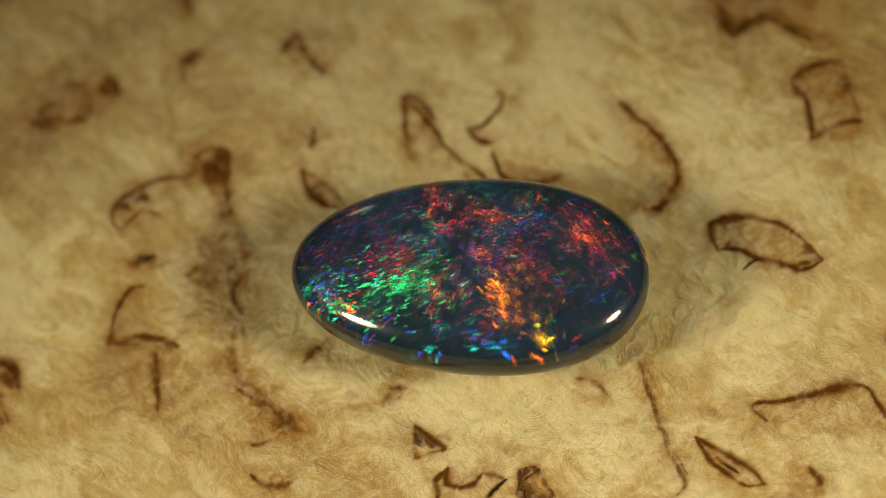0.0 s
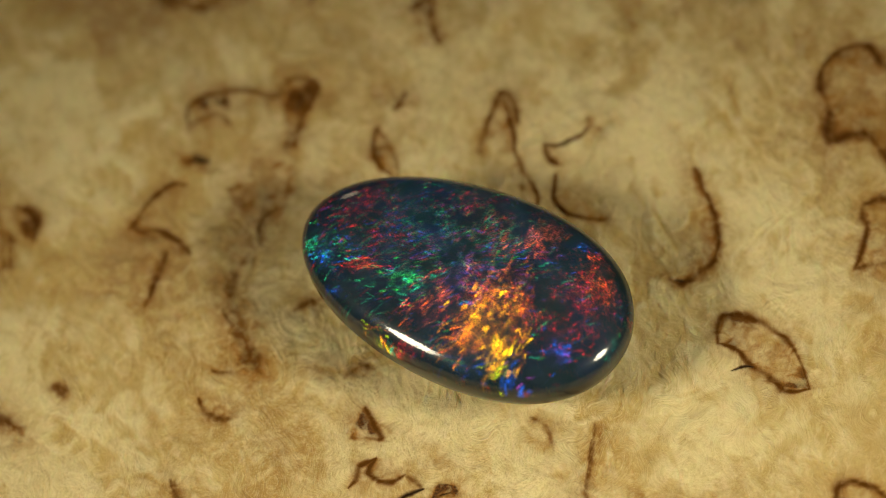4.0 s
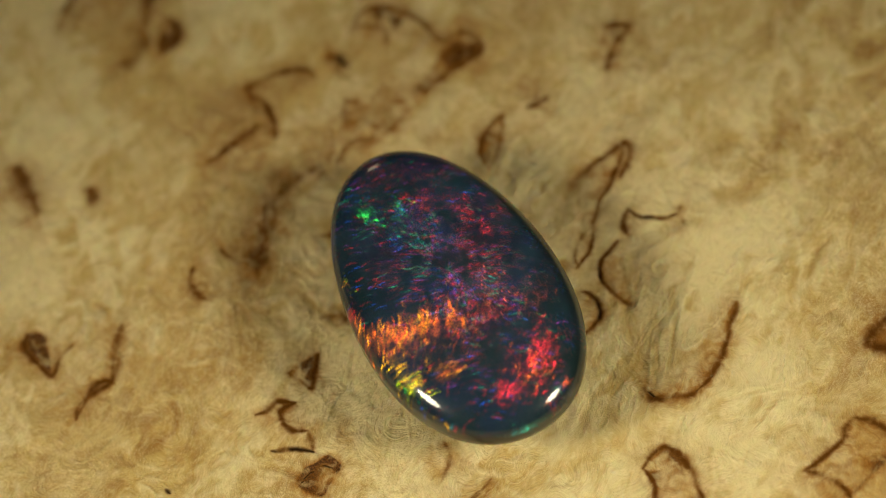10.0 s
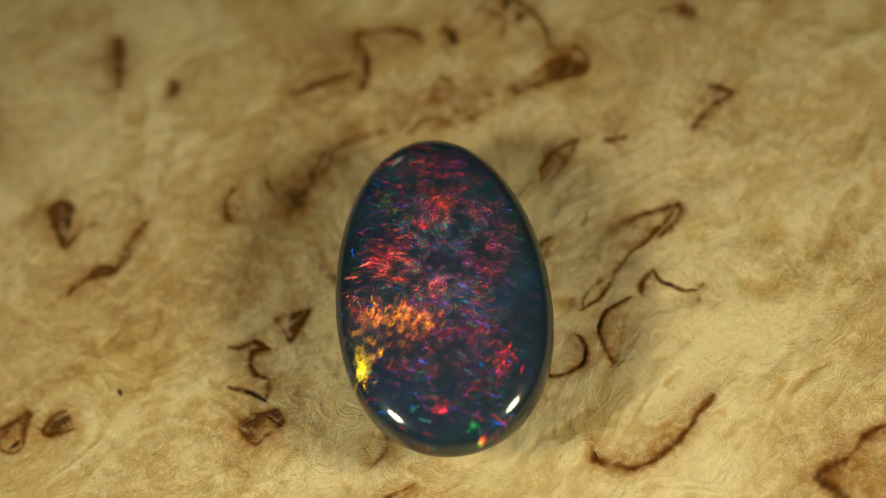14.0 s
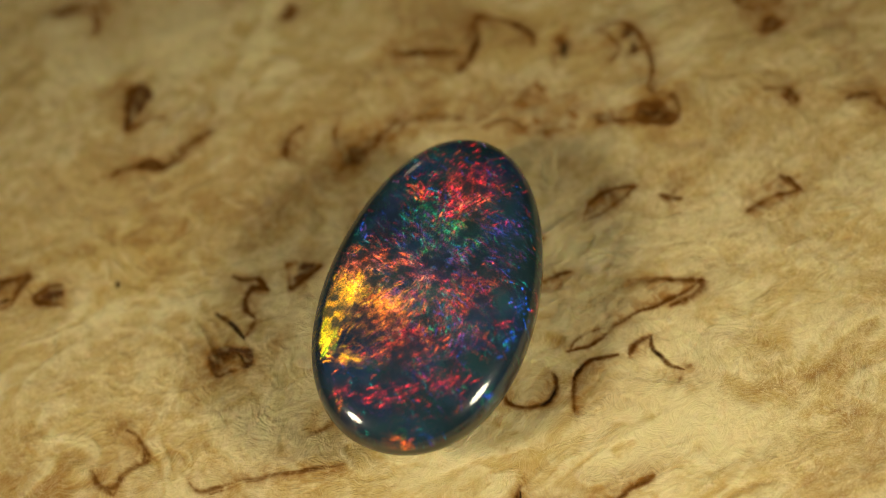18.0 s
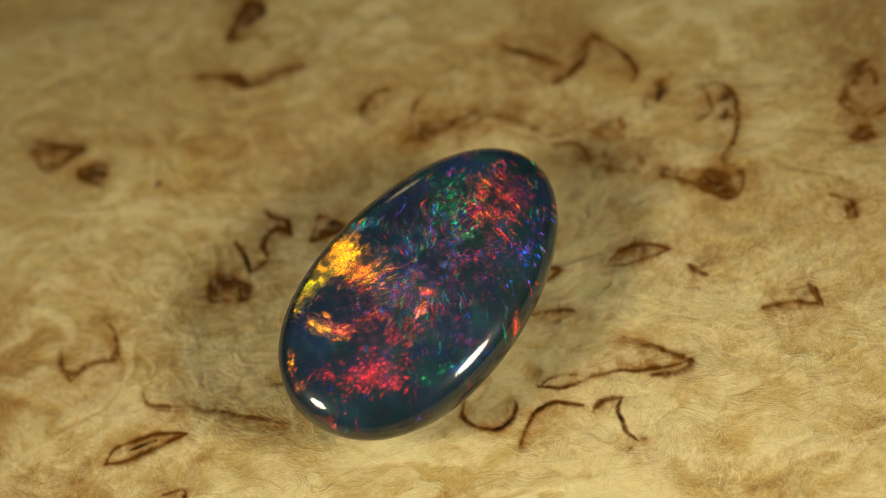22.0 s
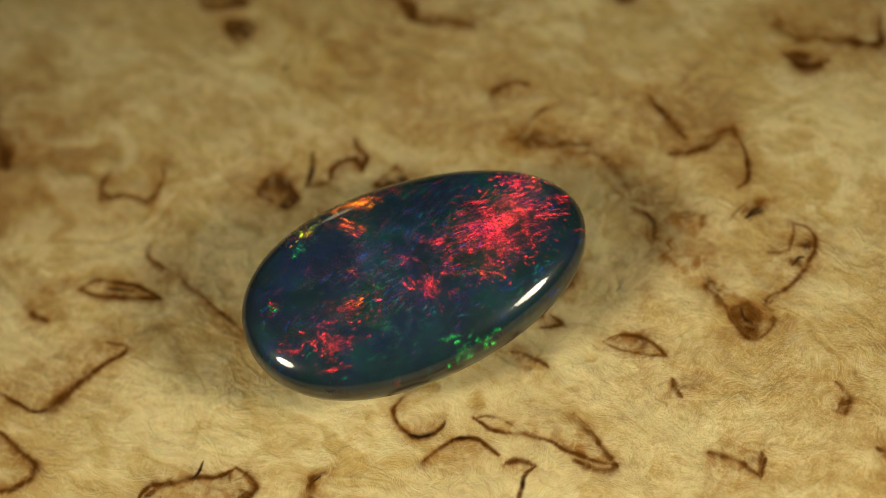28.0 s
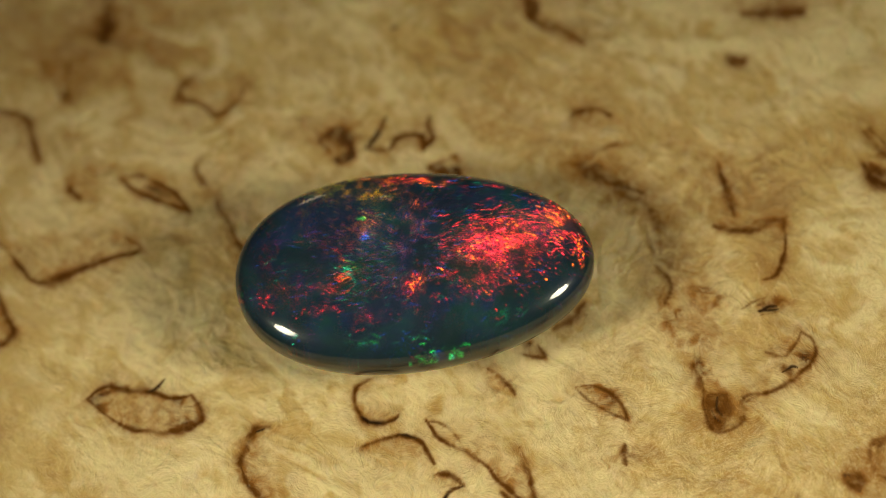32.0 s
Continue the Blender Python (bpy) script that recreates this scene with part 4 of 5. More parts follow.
# what flashes 5.5 s into the turn
sheet(5.5, 0, 0.2, 9.0, 5.0, 0, 50, "TBRCV", "t", 0.5, 0.38)
sheet(5.5, 2.7, -2.9, 1.9, 1.4, 79, 81, "AO", "r", 1, 1)
sheet(5.5, 2.7, -1.4, 1.6, 1.3, 77, -80, "OA", "r", 0.9, 0.95)
sheet(5.5, 4.9, -3.7, 1.2, 0.9, 48, 84, "YA", "b", 1, 1.05)
sheet(5.5, 4.9, -4.8, 0.8, 0.3, 29, 56, "LY", "r", 0.9, 1)
sheet(5.5, 4.7, -0.9, 2.4, 1.1, -52, -66, "OR", "s", 0.7, 0.65)
sheet(5.5, 7.3, 1.8, 2.0, 1.2, -57, -78, "RO", "f", 0.7, 0.75)
sheet(5.5, 8.5, -0.3, 1.2, 0.8, 47, -81, "RC", "s", 0.4, 0.55)
sheet(5.5, 7.8, -2.5, 0.9, 0.5, 49, 48, "BV", "b", 0.6, 0.7)
sheet(5.5, 9.9, -0.8, 1.1, 0.4, 88, 86, "TK", "s", 0.5, 0.9)
sheet(5.5, 3.4, 3.3, 1.6, 1.4, -60, -75, "OP", "t", 0.7, 0.65)
sheet(5.5, 1.7, 1.9, 1.2, 0.9, -50, -86, "OG", "t", 0.4, 0.45)
sheet(5.5, 0.7, 3.7, 1.7, 1.2, -52, -73, "RP", "f", 0.3, 0.38)
sheet(5.5, -0.4, 3.6, 0.9, 0.6, -51, 40, "GT", "f", 0.4, 0.45)
sheet(5.5, -0.6, -0.2, 1.6, 1.3, 63, 46, "TGB", "f", 0.5, 0.55)
sheet(5.5, 0.7, -1.3, 0.9, 0.6, -47, 33, "BV", "b", 0.6, 0.7)
sheet(5.5, -5.0, -2.4, 1.4, 0.6, 9, 17, "RO", "s", 0.7, 0.55)
sheet(5.5, -7.0, 1.1, 1.9, 1.3, 60, 57, "RC", "s", 0.5, 0.42)
sheet(5.5, -3.6, 1.0, 3.1, 1.8, 3, 59, "TBG", "f", 0.35, 0.32)
sheet(5.5, -8.5, -1.8, 0.9, 0.6, -21, 16, "TK", "f", 0.5, 0.55)
sheet(5.5, -7.3, -2.7, 1.2, 0.8, -29, 40, "BT", "s", 0.4, 0.42)
sheet(5.5, -2.7, -5.5, 1.3, 0.3, -15, -9, "OAL", "r", 0.8, 0.85)
sheet(5.5, -0.5, -5.7, 0.8, 0.5, 13, 61, "RC", "b", 0.9, 0.8)
sheet(5.5, -2.0, -5.7, 1.2, 0.2, -14, -15, "LG", "f", 0.5, 0.5)
sheet(5.5, -0.8, -3.6, 1.9, 1.0, 36, 50, "OC", "t", 0.3, 0.3)
# what flashes 7.5 s into the turn
sheet(7.5, 0, 0.2, 9.0, 5.0, 0, 60, "CVBRT", "t", 0.5, 0.36)
sheet(7.5, 2.2, -4.1, 1.5, 1.2, -53, -14, "OA", "r", 0.95, 1)
sheet(7.5, 3.1, -2.8, 2.0, 0.8, -41, -51, "OR", "s", 0.7, 0.85)
sheet(7.5, 4.8, -4.8, 1.1, 0.4, 37, 75, "YL", "r", 0.9, 1.05)
sheet(7.5, 5.5, -2.8, 0.9, 0.6, 87, -83, "AO", "r", 0.8, 0.95)
sheet(7.5, 3.5, -1.0, 2.1, 1.9, -32, -50, "RO", "t", 0.5, 0.65)
sheet(7.5, 3.0, 1.1, 1.5, 1.2, -39, -19, "OP", "t", 0.5, 0.65)
sheet(7.5, 3.9, 3.5, 1.6, 0.9, -44, -29, "OP", "t", 0.4, 0.55)
sheet(7.5, 7.5, 1.6, 2.0, 1.4, -47, -59, "RO", "s", 0.6, 0.75)
sheet(7.5, 8.0, -0.5, 1.3, 1.2, -70, -61, "RC", "s", 0.5, 0.7)
sheet(7.5, -5.9, -1.8, 1.5, 0.5, 15, 17, "GT", "s", 0.9, 0.85)
sheet(7.5, -4.9, -0.5, 1.0, 0.9, -0, 67, "TB", "f", 0.5, 0.55)
sheet(7.5, -4.7, -2.3, 1.4, 0.7, 23, 49, "RC", "f", 0.4, 0.38)
sheet(7.5, -2.6, -0.4, 1.3, 0.6, 68, 68, "TG", "f", 0.5, 0.5)
sheet(7.5, -0.9, -0.6, 1.0, 0.4, 43, 56, "TB", "f", 0.5, 0.5)
sheet(7.5, 0.8, -1.4, 0.5, 0.5, -25, 44, "B", "b", 0.7, 0.7)
sheet(7.5, -5.5, 1.2, 4.4, 2.0, 22, 71, "CV", "f", 0.4, 0.32)
sheet(7.5, -6.8, 1.0, 1.9, 0.7, 71, 70, "RO", "s", 0.4, 0.38)
sheet(7.5, -1.2, 2.1, 2.0, 1.5, 10, 74, "RC", "f", 0.4, 0.5)
sheet(7.5, 2.0, 3.5, 1.7, 1.1, -6, -7, "RP", "f", 0.3, 0.42)
sheet(7.5, -2.7, -5.2, 0.9, 0.3, -11, 59, "AL", "f", 0.6, 0.7)
sheet(7.5, -0.6, -5.8, 1.3, 0.5, -19, 63, "RC", "b", 0.9, 0.75)
sheet(7.5, -5.9, -4.5, 1.5, 0.2, -33, -71, "B", "s", 0.5, 0.4)
sheet(7.5, 9.6, -2.1, 0.8, 0.3, 70, 71, "KT", "f", 0.4, 0.45)
sheet(7.5, 6.4, -5.1, 0.8, 0.3, 18, 17, "BT", "f", 0.4, 0.4)
# what flashes 10 s into the turn
sheet(10, 0, 0.2, 9.0, 5.0, 0, 70, "CVBRT", "t", 0.5, 0.36)
sheet(10, 2.0, -4.7, 2.0, 0.9, 46, -33, "ORA", "r", 0.9, 0.807)
sheet(10, 2.6, -2.8, 1.3, 0.9, -20, -37, "AO", "r", 0.8, 0.807)
sheet(10, 2.8, -1.2, 1.3, 0.4, -14, -41, "AO", "r", 0.7, 0.722)
sheet(10, 3.7, -5.0, 1.0, 0.3, 2, 87, "YA", "r", 0.7, 0.807)
sheet(10, 5.0, -5.2, 0.5, 0.3, 10, 78, "LG", "f", 0.5, 0.51)
sheet(10, -0.0, -5.7, 0.8, 0.2, -16, -50, "AO", "r", 0.6, 0.595)
sheet(10, 6.9, 2.3, 1.4, 1.1, -37, -54, "RC", "s", 0.8, 0.637)
sheet(10, 8.1, -0.5, 1.1, 0.8, 75, -68, "RC", "s", 0.8, 0.637)
sheet(10, 6.7, 0.3, 1.0, 0.9, -35, -47, "RO", "t", 0.3, 0.425)
sheet(10, 9.9, 1.4, 1.1, 0.4, -66, -65, "RC", "s", 0.4, 0.425)
sheet(10, -5.8, -2.2, 1.2, 0.4, 19, 30, "G", "b", 0.9, 0.68)
sheet(10, -5.1, -0.6, 1.4, 0.6, -24, 23, "GT", "s", 0.5, 0.51)
sheet(10, -2.4, -0.6, 1.4, 0.7, 31, 70, "TK", "f", 0.4, 0.357)
sheet(10, -2.8, 2.7, 2.3, 1.6, 30, 78, "RC", "f", 0.4, 0.425)
sheet(10, -1.2, 2.8, 0.7, 0.6, -31, -50, "R", "f", 0.8, 0.637)
sheet(10, -5.2, 0.7, 1.0, 0.8, 46, 85, "RC", "s", 0.5, 0.442)
sheet(10, -6.6, 2.8, 1.9, 1.0, 48, 67, "CV", "f", 0.3, 0.323)
sheet(10, -3.5, 4.8, 1.7, 1.1, -24, 31, "CR", "f", 0.4, 0.357)
sheet(10, 0.5, 1.4, 2.3, 1.4, 33, 8, "RC", "f", 0.3, 0.357)
sheet(10, -1.2, -0.5, 1.0, 0.4, 35, 70, "RO", "f", 0.4, 0.383)
sheet(10, -3.4, -0.1, 4.1, 2.5, 28, 70, "BV", "b", 0.4, 0.128)
sheet(10, 3.4, 0.6, 1.8, 1.5, -25, -41, "RO", "t", 0.25, 0.383)
# what flashes 12.5 s into the turn
sheet(12.5, 0, 0.2, 9.0, 5.0, 0, 60, "CTVRB", "t", 0.5, 0.38)
sheet(12.5, 3.3, -2.5, 1.1, 0.8, 6, -33, "OA", "b", 1, 0.8)
sheet(12.5, 3.0, -1.1, 1.1, 0.8, -44, -52, "AO", "b", 0.8, 0.72)
sheet(12.5, 2.1, -4.5, 1.4, 0.7, -8, -19, "OR", "s", 0.5, 0.68)
sheet(12.5, 4.3, -4.4, 0.5, 0.4, 5, -49, "YA", "f", 0.6, 0.64)
sheet(12.5, 5.1, -4.7, 0.5, 0.4, -32, -54, "LY", "b", 0.9, 0.76)
sheet(12.5, -1.7, -2.6, 1.5, 1.2, 8, 67, "CR", "t", 0.8, 0.52)
sheet(12.5, -4.6, 0.7, 1.3, 1.0, 68, -81, "RO", "s", 0.6, 0.52)
sheet(12.5, -3.7, 2.4, 1.3, 1.2, -75, 20, "RP", "t", 0.4, 0.416)
sheet(12.5, -1.2, 2.8, 0.8, 0.5, -15, -29, "R", "f", 0.8, 0.6)
sheet(12.5, -7.3, 0.3, 2.2, 1.1, 70, 86, "CR", "s", 0.5, 0.336)
sheet(12.5, -2.3, 3.7, 2.0, 0.9, -27, 83, "CP", "f", 0.5, 0.384)
sheet(12.5, -0.2, 2.2, 1.9, 1.1, 78, 78, "RC", "f", 0.4, 0.336)
sheet(12.5, -2.8, 1.2, 2.8, 1.6, 75, 88, "TK", "f", 0.3, 0.256)
sheet(12.5, 1.2, 0.3, 0.9, 0.7, 71, -72, "RP", "s", 0.4, 0.384)
sheet(12.5, 2.1, 2.3, 0.9, 0.5, 79, 78, "OC", "s", 0.4, 0.28)
sheet(12.5, 5.8, 3.0, 0.9, 0.7, -34, -41, "RC", "s", 0.8, 0.64)
sheet(12.5, 4.5, 1.4, 2.1, 1.9, -17, -32, "RC", "t", 0.25, 0.32)
sheet(12.5, 5.0, -2.6, 1.6, 1.0, 66, -34, "CO", "b", 0.3, 0.2)
sheet(12.5, 8.2, -0.7, 0.6, 0.4, 84, -76, "RC", "s", 0.9, 0.68)
sheet(12.5, 8.8, 1.2, 0.5, 0.2, 81, 80, "RC", "f", 0.6, 0.48)
sheet(12.5, 9.2, 0.8, 0.3, 0.2, 86, -47, "G", "b", 0.6, 0.48)
sheet(12.5, 6.5, -0.1, 2.5, 1.0, 75, 75, "RC", "b", 0.3, 0.176)
sheet(12.5, -4.0, -1.4, 2.1, 1.8, 27, -62, "GR", "f", 0.3, 0.32)
# what flashes 14.5 s into the turn
sheet(14.5, 0, 0.2, 9.0, 5.0, 0, 80, "CRVTB", "t", 0.5, 0.38)
sheet(14.5, -6.6, 0.5, 2.5, 2.1, 78, -82, "RC", "s", 0.65, 0.552)
sheet(14.5, -4.1, 0.7, 1.9, 1.4, 83, -28, "RC", "s", 0.6, 0.598)
sheet(14.5, -3.5, -0.6, 0.7, 0.4, 52, 59, "R", "b", 0.8, 0.736)
sheet(14.5, -5.4, -2.4, 0.9, 0.7, 37, -65, "RG", "f", 0.4, 0.46)
sheet(14.5, -1.0, 3.4, 2.3, 1.2, -5, -88, "RPV", "f", 0.5, 0.478)
sheet(14.5, -2.5, 1.9, 2.5, 1.5, 74, 76, "TBP", "t", 0.4, 0.386)
sheet(14.5, -1.1, -2.2, 2.0, 1.4, 57, 73, "RO", "t", 0.8, 0.552)
sheet(14.5, 2.5, -2.4, 1.4, 1.1, 17, -32, "AO", "s", 1, 0.874)
sheet(14.5, 0.7, -0.4, 1.5, 1.2, -40, -56, "ROP", "s", 0.7, 0.644)
sheet(14.5, 2.3, -3.7, 1.8, 0.5, -2, -12, "OA", "s", 0.8, 0.874)
sheet(14.5, 1.1, -4.9, 1.3, 0.3, -1, -12, "OR", "f", 0.5, 0.552)
sheet(14.5, 4.7, -4.7, 0.5, 0.4, -5, -54, "LY", "b", 1, 0.966)
sheet(14.5, 3.1, -1.2, 1.9, 1.7, -45, -52, "OR", "b", 0.5, 0.368)
sheet(14.5, 5.1, 3.0, 1.3, 0.8, -6, -30, "RC", "f", 0.4, 0.46)
sheet(14.5, 5.9, -0.7, 2.2, 0.7, -86, 84, "RO", "b", 0.4, 0.276)
sheet(14.5, 3.7, 1.9, 1.9, 1.4, 89, -50, "RC", "t", 0.3, 0.35)
sheet(14.5, 9.4, 0.9, 0.3, 0.2, -90, 89, "G", "b", 0.6, 0.552)
sheet(14.5, 9.9, 1.4, 0.2, 0.1, -84, -85, "RO", "b", 0.9, 0.828)
sheet(14.5, -0.8, -2.6, 1.5, 0.9, 66, 74, "PR", "t", 0.7, 0.75)
# what flashes 17 s into the turn
sheet(17, 0, 0.2, 9.0, 5.0, 0, 60, "BVTROK", "t", 0.5, 0.4)
sheet(17, -6.3, 0.7, 2.2, 2.1, -83, -32, "RC", "s", 0.85, 0.7)
sheet(17, -4.5, 0.7, 1.3, 1.2, -87, -34, "RP", "s", 0.7, 0.7)
sheet(17, -5.2, -2.0, 0.8, 0.6, 80, 50, "OR", "s", 0.6, 0.65)
sheet(17, -5.4, -1.3, 0.3, 0.2, 17, -86, "BK", "b", 0.8, 0.8)
sheet(17, -4.0, -1.1, 0.8, 0.8, 55, -36, "GT", "f", 0.5, 0.6)
sheet(17, -2.8, 1.0, 1.9, 1.1, 86, 65, "TG", "t", 0.6, 0.55)
sheet(17, -1.4, 1.9, 2.5, 1.5, 89, 72, "BTVR", "t", 0.6, 0.48)
sheet(17, -3.6, 3.1, 2.7, 0.9, 9, 69, "BV", "t", 0.3, 0.32)
sheet(17, -0.2, -1.7, 2.3, 0.9, 76, 77, "ORP", "t", 0.9, 0.75)
sheet(17, 0.2, -3.6, 1.0, 0.7, 71, 68, "PO", "b", 0.9, 0.85)
sheet(17, 2.7, -1.8, 1.8, 1.7, 18, -29, "OAP", "r", 1.4, 0.95)
sheet(17, 2.8, -4.1, 1.7, 0.9, -3, -14, "AYY", "r", 1.8, 0.71)
sheet(17, 4.4, -4.7, 0.9, 0.5, -4, -24, "YL", "r", 1.8, 0.75)
sheet(17, 5.8, -2.5, 1.6, 0.7, -79, -66, "YO", "b", 0.5, 0.31)
sheet(17, 0.3, 2.5, 2.5, 1.4, -76, -44, "RO", "s", 0.5, 0.52)
sheet(17, -0.4, 3.7, 0.9, 0.7, -65, -15, "OR", "f", 0.5, 0.55)
sheet(17, 3.5, 2.5, 2.2, 1.7, 63, -17, "VRT", "t", 0.5, 0.38)
sheet(17, 3.4, 4.3, 1.2, 0.2, 62, 62, "OR", "s", 0.8, 0.75)
sheet(17, 5.0, -0.1, 2.8, 1.4, -73, -72, "OR", "s", 0.6, 0.48)
sheet(17, 7.9, 0.1, 2.5, 1.2, 86, -63, "RC", "b", 0.5, 0.42)
sheet(17, 6.6, 2.4, 1.5, 0.4, 81, 81, "RC", "s", 0.6, 0.65)
sheet(17, 7.6, 3.7, 0.5, 0.3, -46, -46, "RO", "b", 0.9, 0.9)
sheet(17, 0.8, 5.4, 1.6, 0.5, 17, -14, "B", "f", 0.4, 0.65)
sheet(17, 2.6, 5.4, 0.4, 0.3, -24, -15, "B", "b", 0.6, 0.8)
sheet(17, 10.0, 0.5, 0.8, 0.2, -78, -85, "TG", "b", 0.8, 0.95)
sheet(17, 9.9, 1.4, 0.5, 0.2, -73, -81, "O", "b", 0.9, 1)
sheet(17, -2.1, -4.4, 1.1, 0.3, 27, -6, "BV", "s", 0.6, 0.65)
sheet(17, 4.1, -4.3, 1.2, 0.6, -4, -19, "YA", "r", 1.2, 0.71)
sheet(17, -0.3, -2.0, 2.0, 0.6, 76, 77, "OP", "t", 0.8, 0.9)
# what flashes 19.5 s into the turn
sheet(19.5, 0, 0.2, 9.0, 5.0, 0, 50, "BVRTCK", "t", 0.5, 0.4)
sheet(19.5, 1.7, -4.1, 1.5, 1.4, 46, -29, "AY", "r", 1.4, 0.95)
sheet(19.5, 3.0, -1.8, 1.9, 1.5, -51, -44, "OA", "r", 1.4, 0.85)
sheet(19.5, 4.4, -4.7, 1.4, 0.7, 14, -22, "YL", "r", 1.8, 1.1)
sheet(19.5, 6.0, -2.9, 1.4, 0.6, -90, 88, "YA", "b", 0.9, 1)
sheet(19.5, 0.2, -4.2, 1.2, 1.1, -36, 47, "OP", "t", 0.8, 0.75)
sheet(19.5, 0.4, -0.9, 1.7, 0.4, 81, 82, "OP", "t", 0.6, 0.55)
sheet(19.5, 5.0, 0.0, 2.5, 1.3, -72, -48, "OR", "s", 0.8, 0.65)
sheet(19.5, 7.5, -0.2, 2.2, 0.8, -73, -51, "RC", "s", 0.6, 0.62)
sheet(19.5, 3.9, -0.1, 1.6, 1.0, -73, -37, "OR", "s", 0.6, 0.6)
sheet(19.5, 7.8, -2.9, 0.7, 0.6, 67, -50, "C", "b", 0.7, 0.6)
sheet(19.5, 0.6, 0.9, 1.2, 0.7, -69, -34, "OR", "s", 0.7, 0.72)
sheet(19.5, 1.8, 2.4, 2.2, 2.1, -52, -23, "RO", "s", 0.5, 0.52)
sheet(19.5, -1.2, -0.6, 1.1, 0.9, 33, -13, "GT", "f", 0.6, 0.65)
sheet(19.5, -5.9, 0.8, 2.1, 1.8, -3, -19, "ROC", "s", 0.8, 0.7)
sheet(19.5, -3.4, 0.9, 1.9, 1.5, -67, 79, "TGR", "t", 0.4, 0.45)
sheet(19.5, -4.0, 3.6, 2.6, 0.9, 14, 86, "BV", "f", 0.5, 0.42)
sheet(19.5, 2.9, 5.2, 0.8, 0.6, -31, -28, "BK", "b", 0.8, 0.8)
sheet(19.5, 2.0, 4.8, 0.5, 0.3, -48, -57, "C", "b", 1, 0.7)
sheet(19.5, 3.5, 2.8, 1.7, 1.5, 12, -24, "VRB", "s", 0.5, 0.42)
sheet(19.5, 6.2, 2.9, 1.8, 0.9, -75, -26, "RC", "s", 0.5, 0.6)
sheet(19.5, 9.8, 0.7, 0.8, 0.3, -89, 89, "OA", "b", 0.8, 1)
sheet(19.5, 9.9, -1.4, 1.1, 0.2, 49, 48, "TK", "f", 0.6, 0.7)
sheet(19.5, 6.0, 5.1, 1.7, 0.5, -28, -28, "BT", "b", 0.4, 0.45)
sheet(19.5, 7.3, -4.4, 0.8, 0.2, 21, 4, "AY", "f", 0.6, 0.8)
sheet(19.5, -0.5, 5.9, 0.9, 0.2, 17, 14, "R", "s", 0.5, 0.5)
sheet(19.5, -2.2, -4.9, 0.9, 0.5, 58, -1, "BT", "f", 0.5, 0.55)
sheet(19.5, 3.1, -4.8, 1.4, 1.0, 40, -19, "YA", "r", 1.4, 1.05)
# what flashes 22 s into the turn
sheet(22, 0, 0.2, 9.0, 5.0, 0, 40, "BTVRC", "t", 0.5, 0.38)
sheet(22, 1.1, -4.5, 1.6, 1.1, 57, -7, "AYA", "r", 1.4, 0.95)
sheet(22, 3.7, -4.7, 1.4, 0.7, -8, -21, "YL", "r", 1.8, 1.1)
sheet(22, 1.9, -2.6, 1.6, 1.1, -55, -37, "OA", "r", 1.4, 0.8)
sheet(22, 5.9, -2.4, 1.1, 0.4, 86, 88, "AY", "b", 0.9, 1)
sheet(22, 5.4, -0.8, 1.6, 0.5, -71, -70, "OR", "s", 0.7, 0.75)
sheet(22, 3.9, -0.3, 1.9, 0.7, -36, -36, "OR", "t", 0.4, 0.45)
sheet(22, 2.3, 1.6, 0.6, 0.3, -10, -12, "OP", "b", 0.9, 0.85)
sheet(22, 1.2, 1.0, 0.9, 0.4, -44, -33, "OR", "s", 0.7, 0.72)
sheet(22, 4.3, 1.5, 2.5, 0.8, -34, -34, "RC", "s", 0.4, 0.48)
sheet(22, 2.1, -0.1, 0.9, 0.4, -34, -34, "VR", "s", 0.5, 0.5)
sheet(22, 6.6, 1.6, 2.5, 1.0, -47, -36, "RC", "f", 0.7, 0.7)
sheet(22, 6.6, 2.8, 0.9, 0.6, -55, -15, "RC", "s", 0.7, 0.7)
sheet(22, 8.6, -2.8, 1.2, 0.3, 25, -4, "AO", "f", 0.5, 0.75)
sheet(22, 9.4, -1.6, 0.5, 0.3, -82, -74, "OA", "f", 0.6, 0.8)
sheet(22, 9.9, 0.8, 0.6, 0.3, -79, -83, "OA", "b", 0.9, 1)
sheet(22, -6.2, 0.8, 2.2, 1.8, 21, 76, "RCO", "t", 0.8, 0.65)
sheet(22, -4.4, -1.0, 1.6, 1.3, 42, -8, "GT", "f", 0.4, 0.5)
sheet(22, -0.6, -0.5, 0.7, 0.5, 39, 10, "G", "s", 0.6, 0.62)
sheet(22, -3.1, 1.1, 0.9, 0.7, -52, -19, "GT", "f", 0.4, 0.5)
sheet(22, -2.4, 2.0, 2.2, 1.8, -48, -30, "RCV", "f", 0.4, 0.42)
sheet(22, -4.6, 3.9, 2.5, 0.6, 18, 89, "BV", "f", 0.4, 0.45)
sheet(22, 1.8, 4.3, 0.8, 0.7, 2, -19, "CV", "b", 0.5, 0.4)
sheet(22, 4.8, 4.5, 1.0, 0.4, -21, -22, "GT", "f", 0.5, 0.6)
sheet(22, 3.3, 5.3, 1.6, 0.4, -18, -18, "BK", "b", 0.5, 0.55)
sheet(22, -0.8, 5.9, 0.9, 0.3, 25, 29, "OR", "s", 0.7, 0.75)
sheet(22, -0.8, -4.3, 1.3, 1.1, -7, 12, "TB", "t", 0.3, 0.5)
sheet(22, 2.4, -4.6, 1.3, 0.9, 1, -13, "YA", "r", 1.4, 1.05)
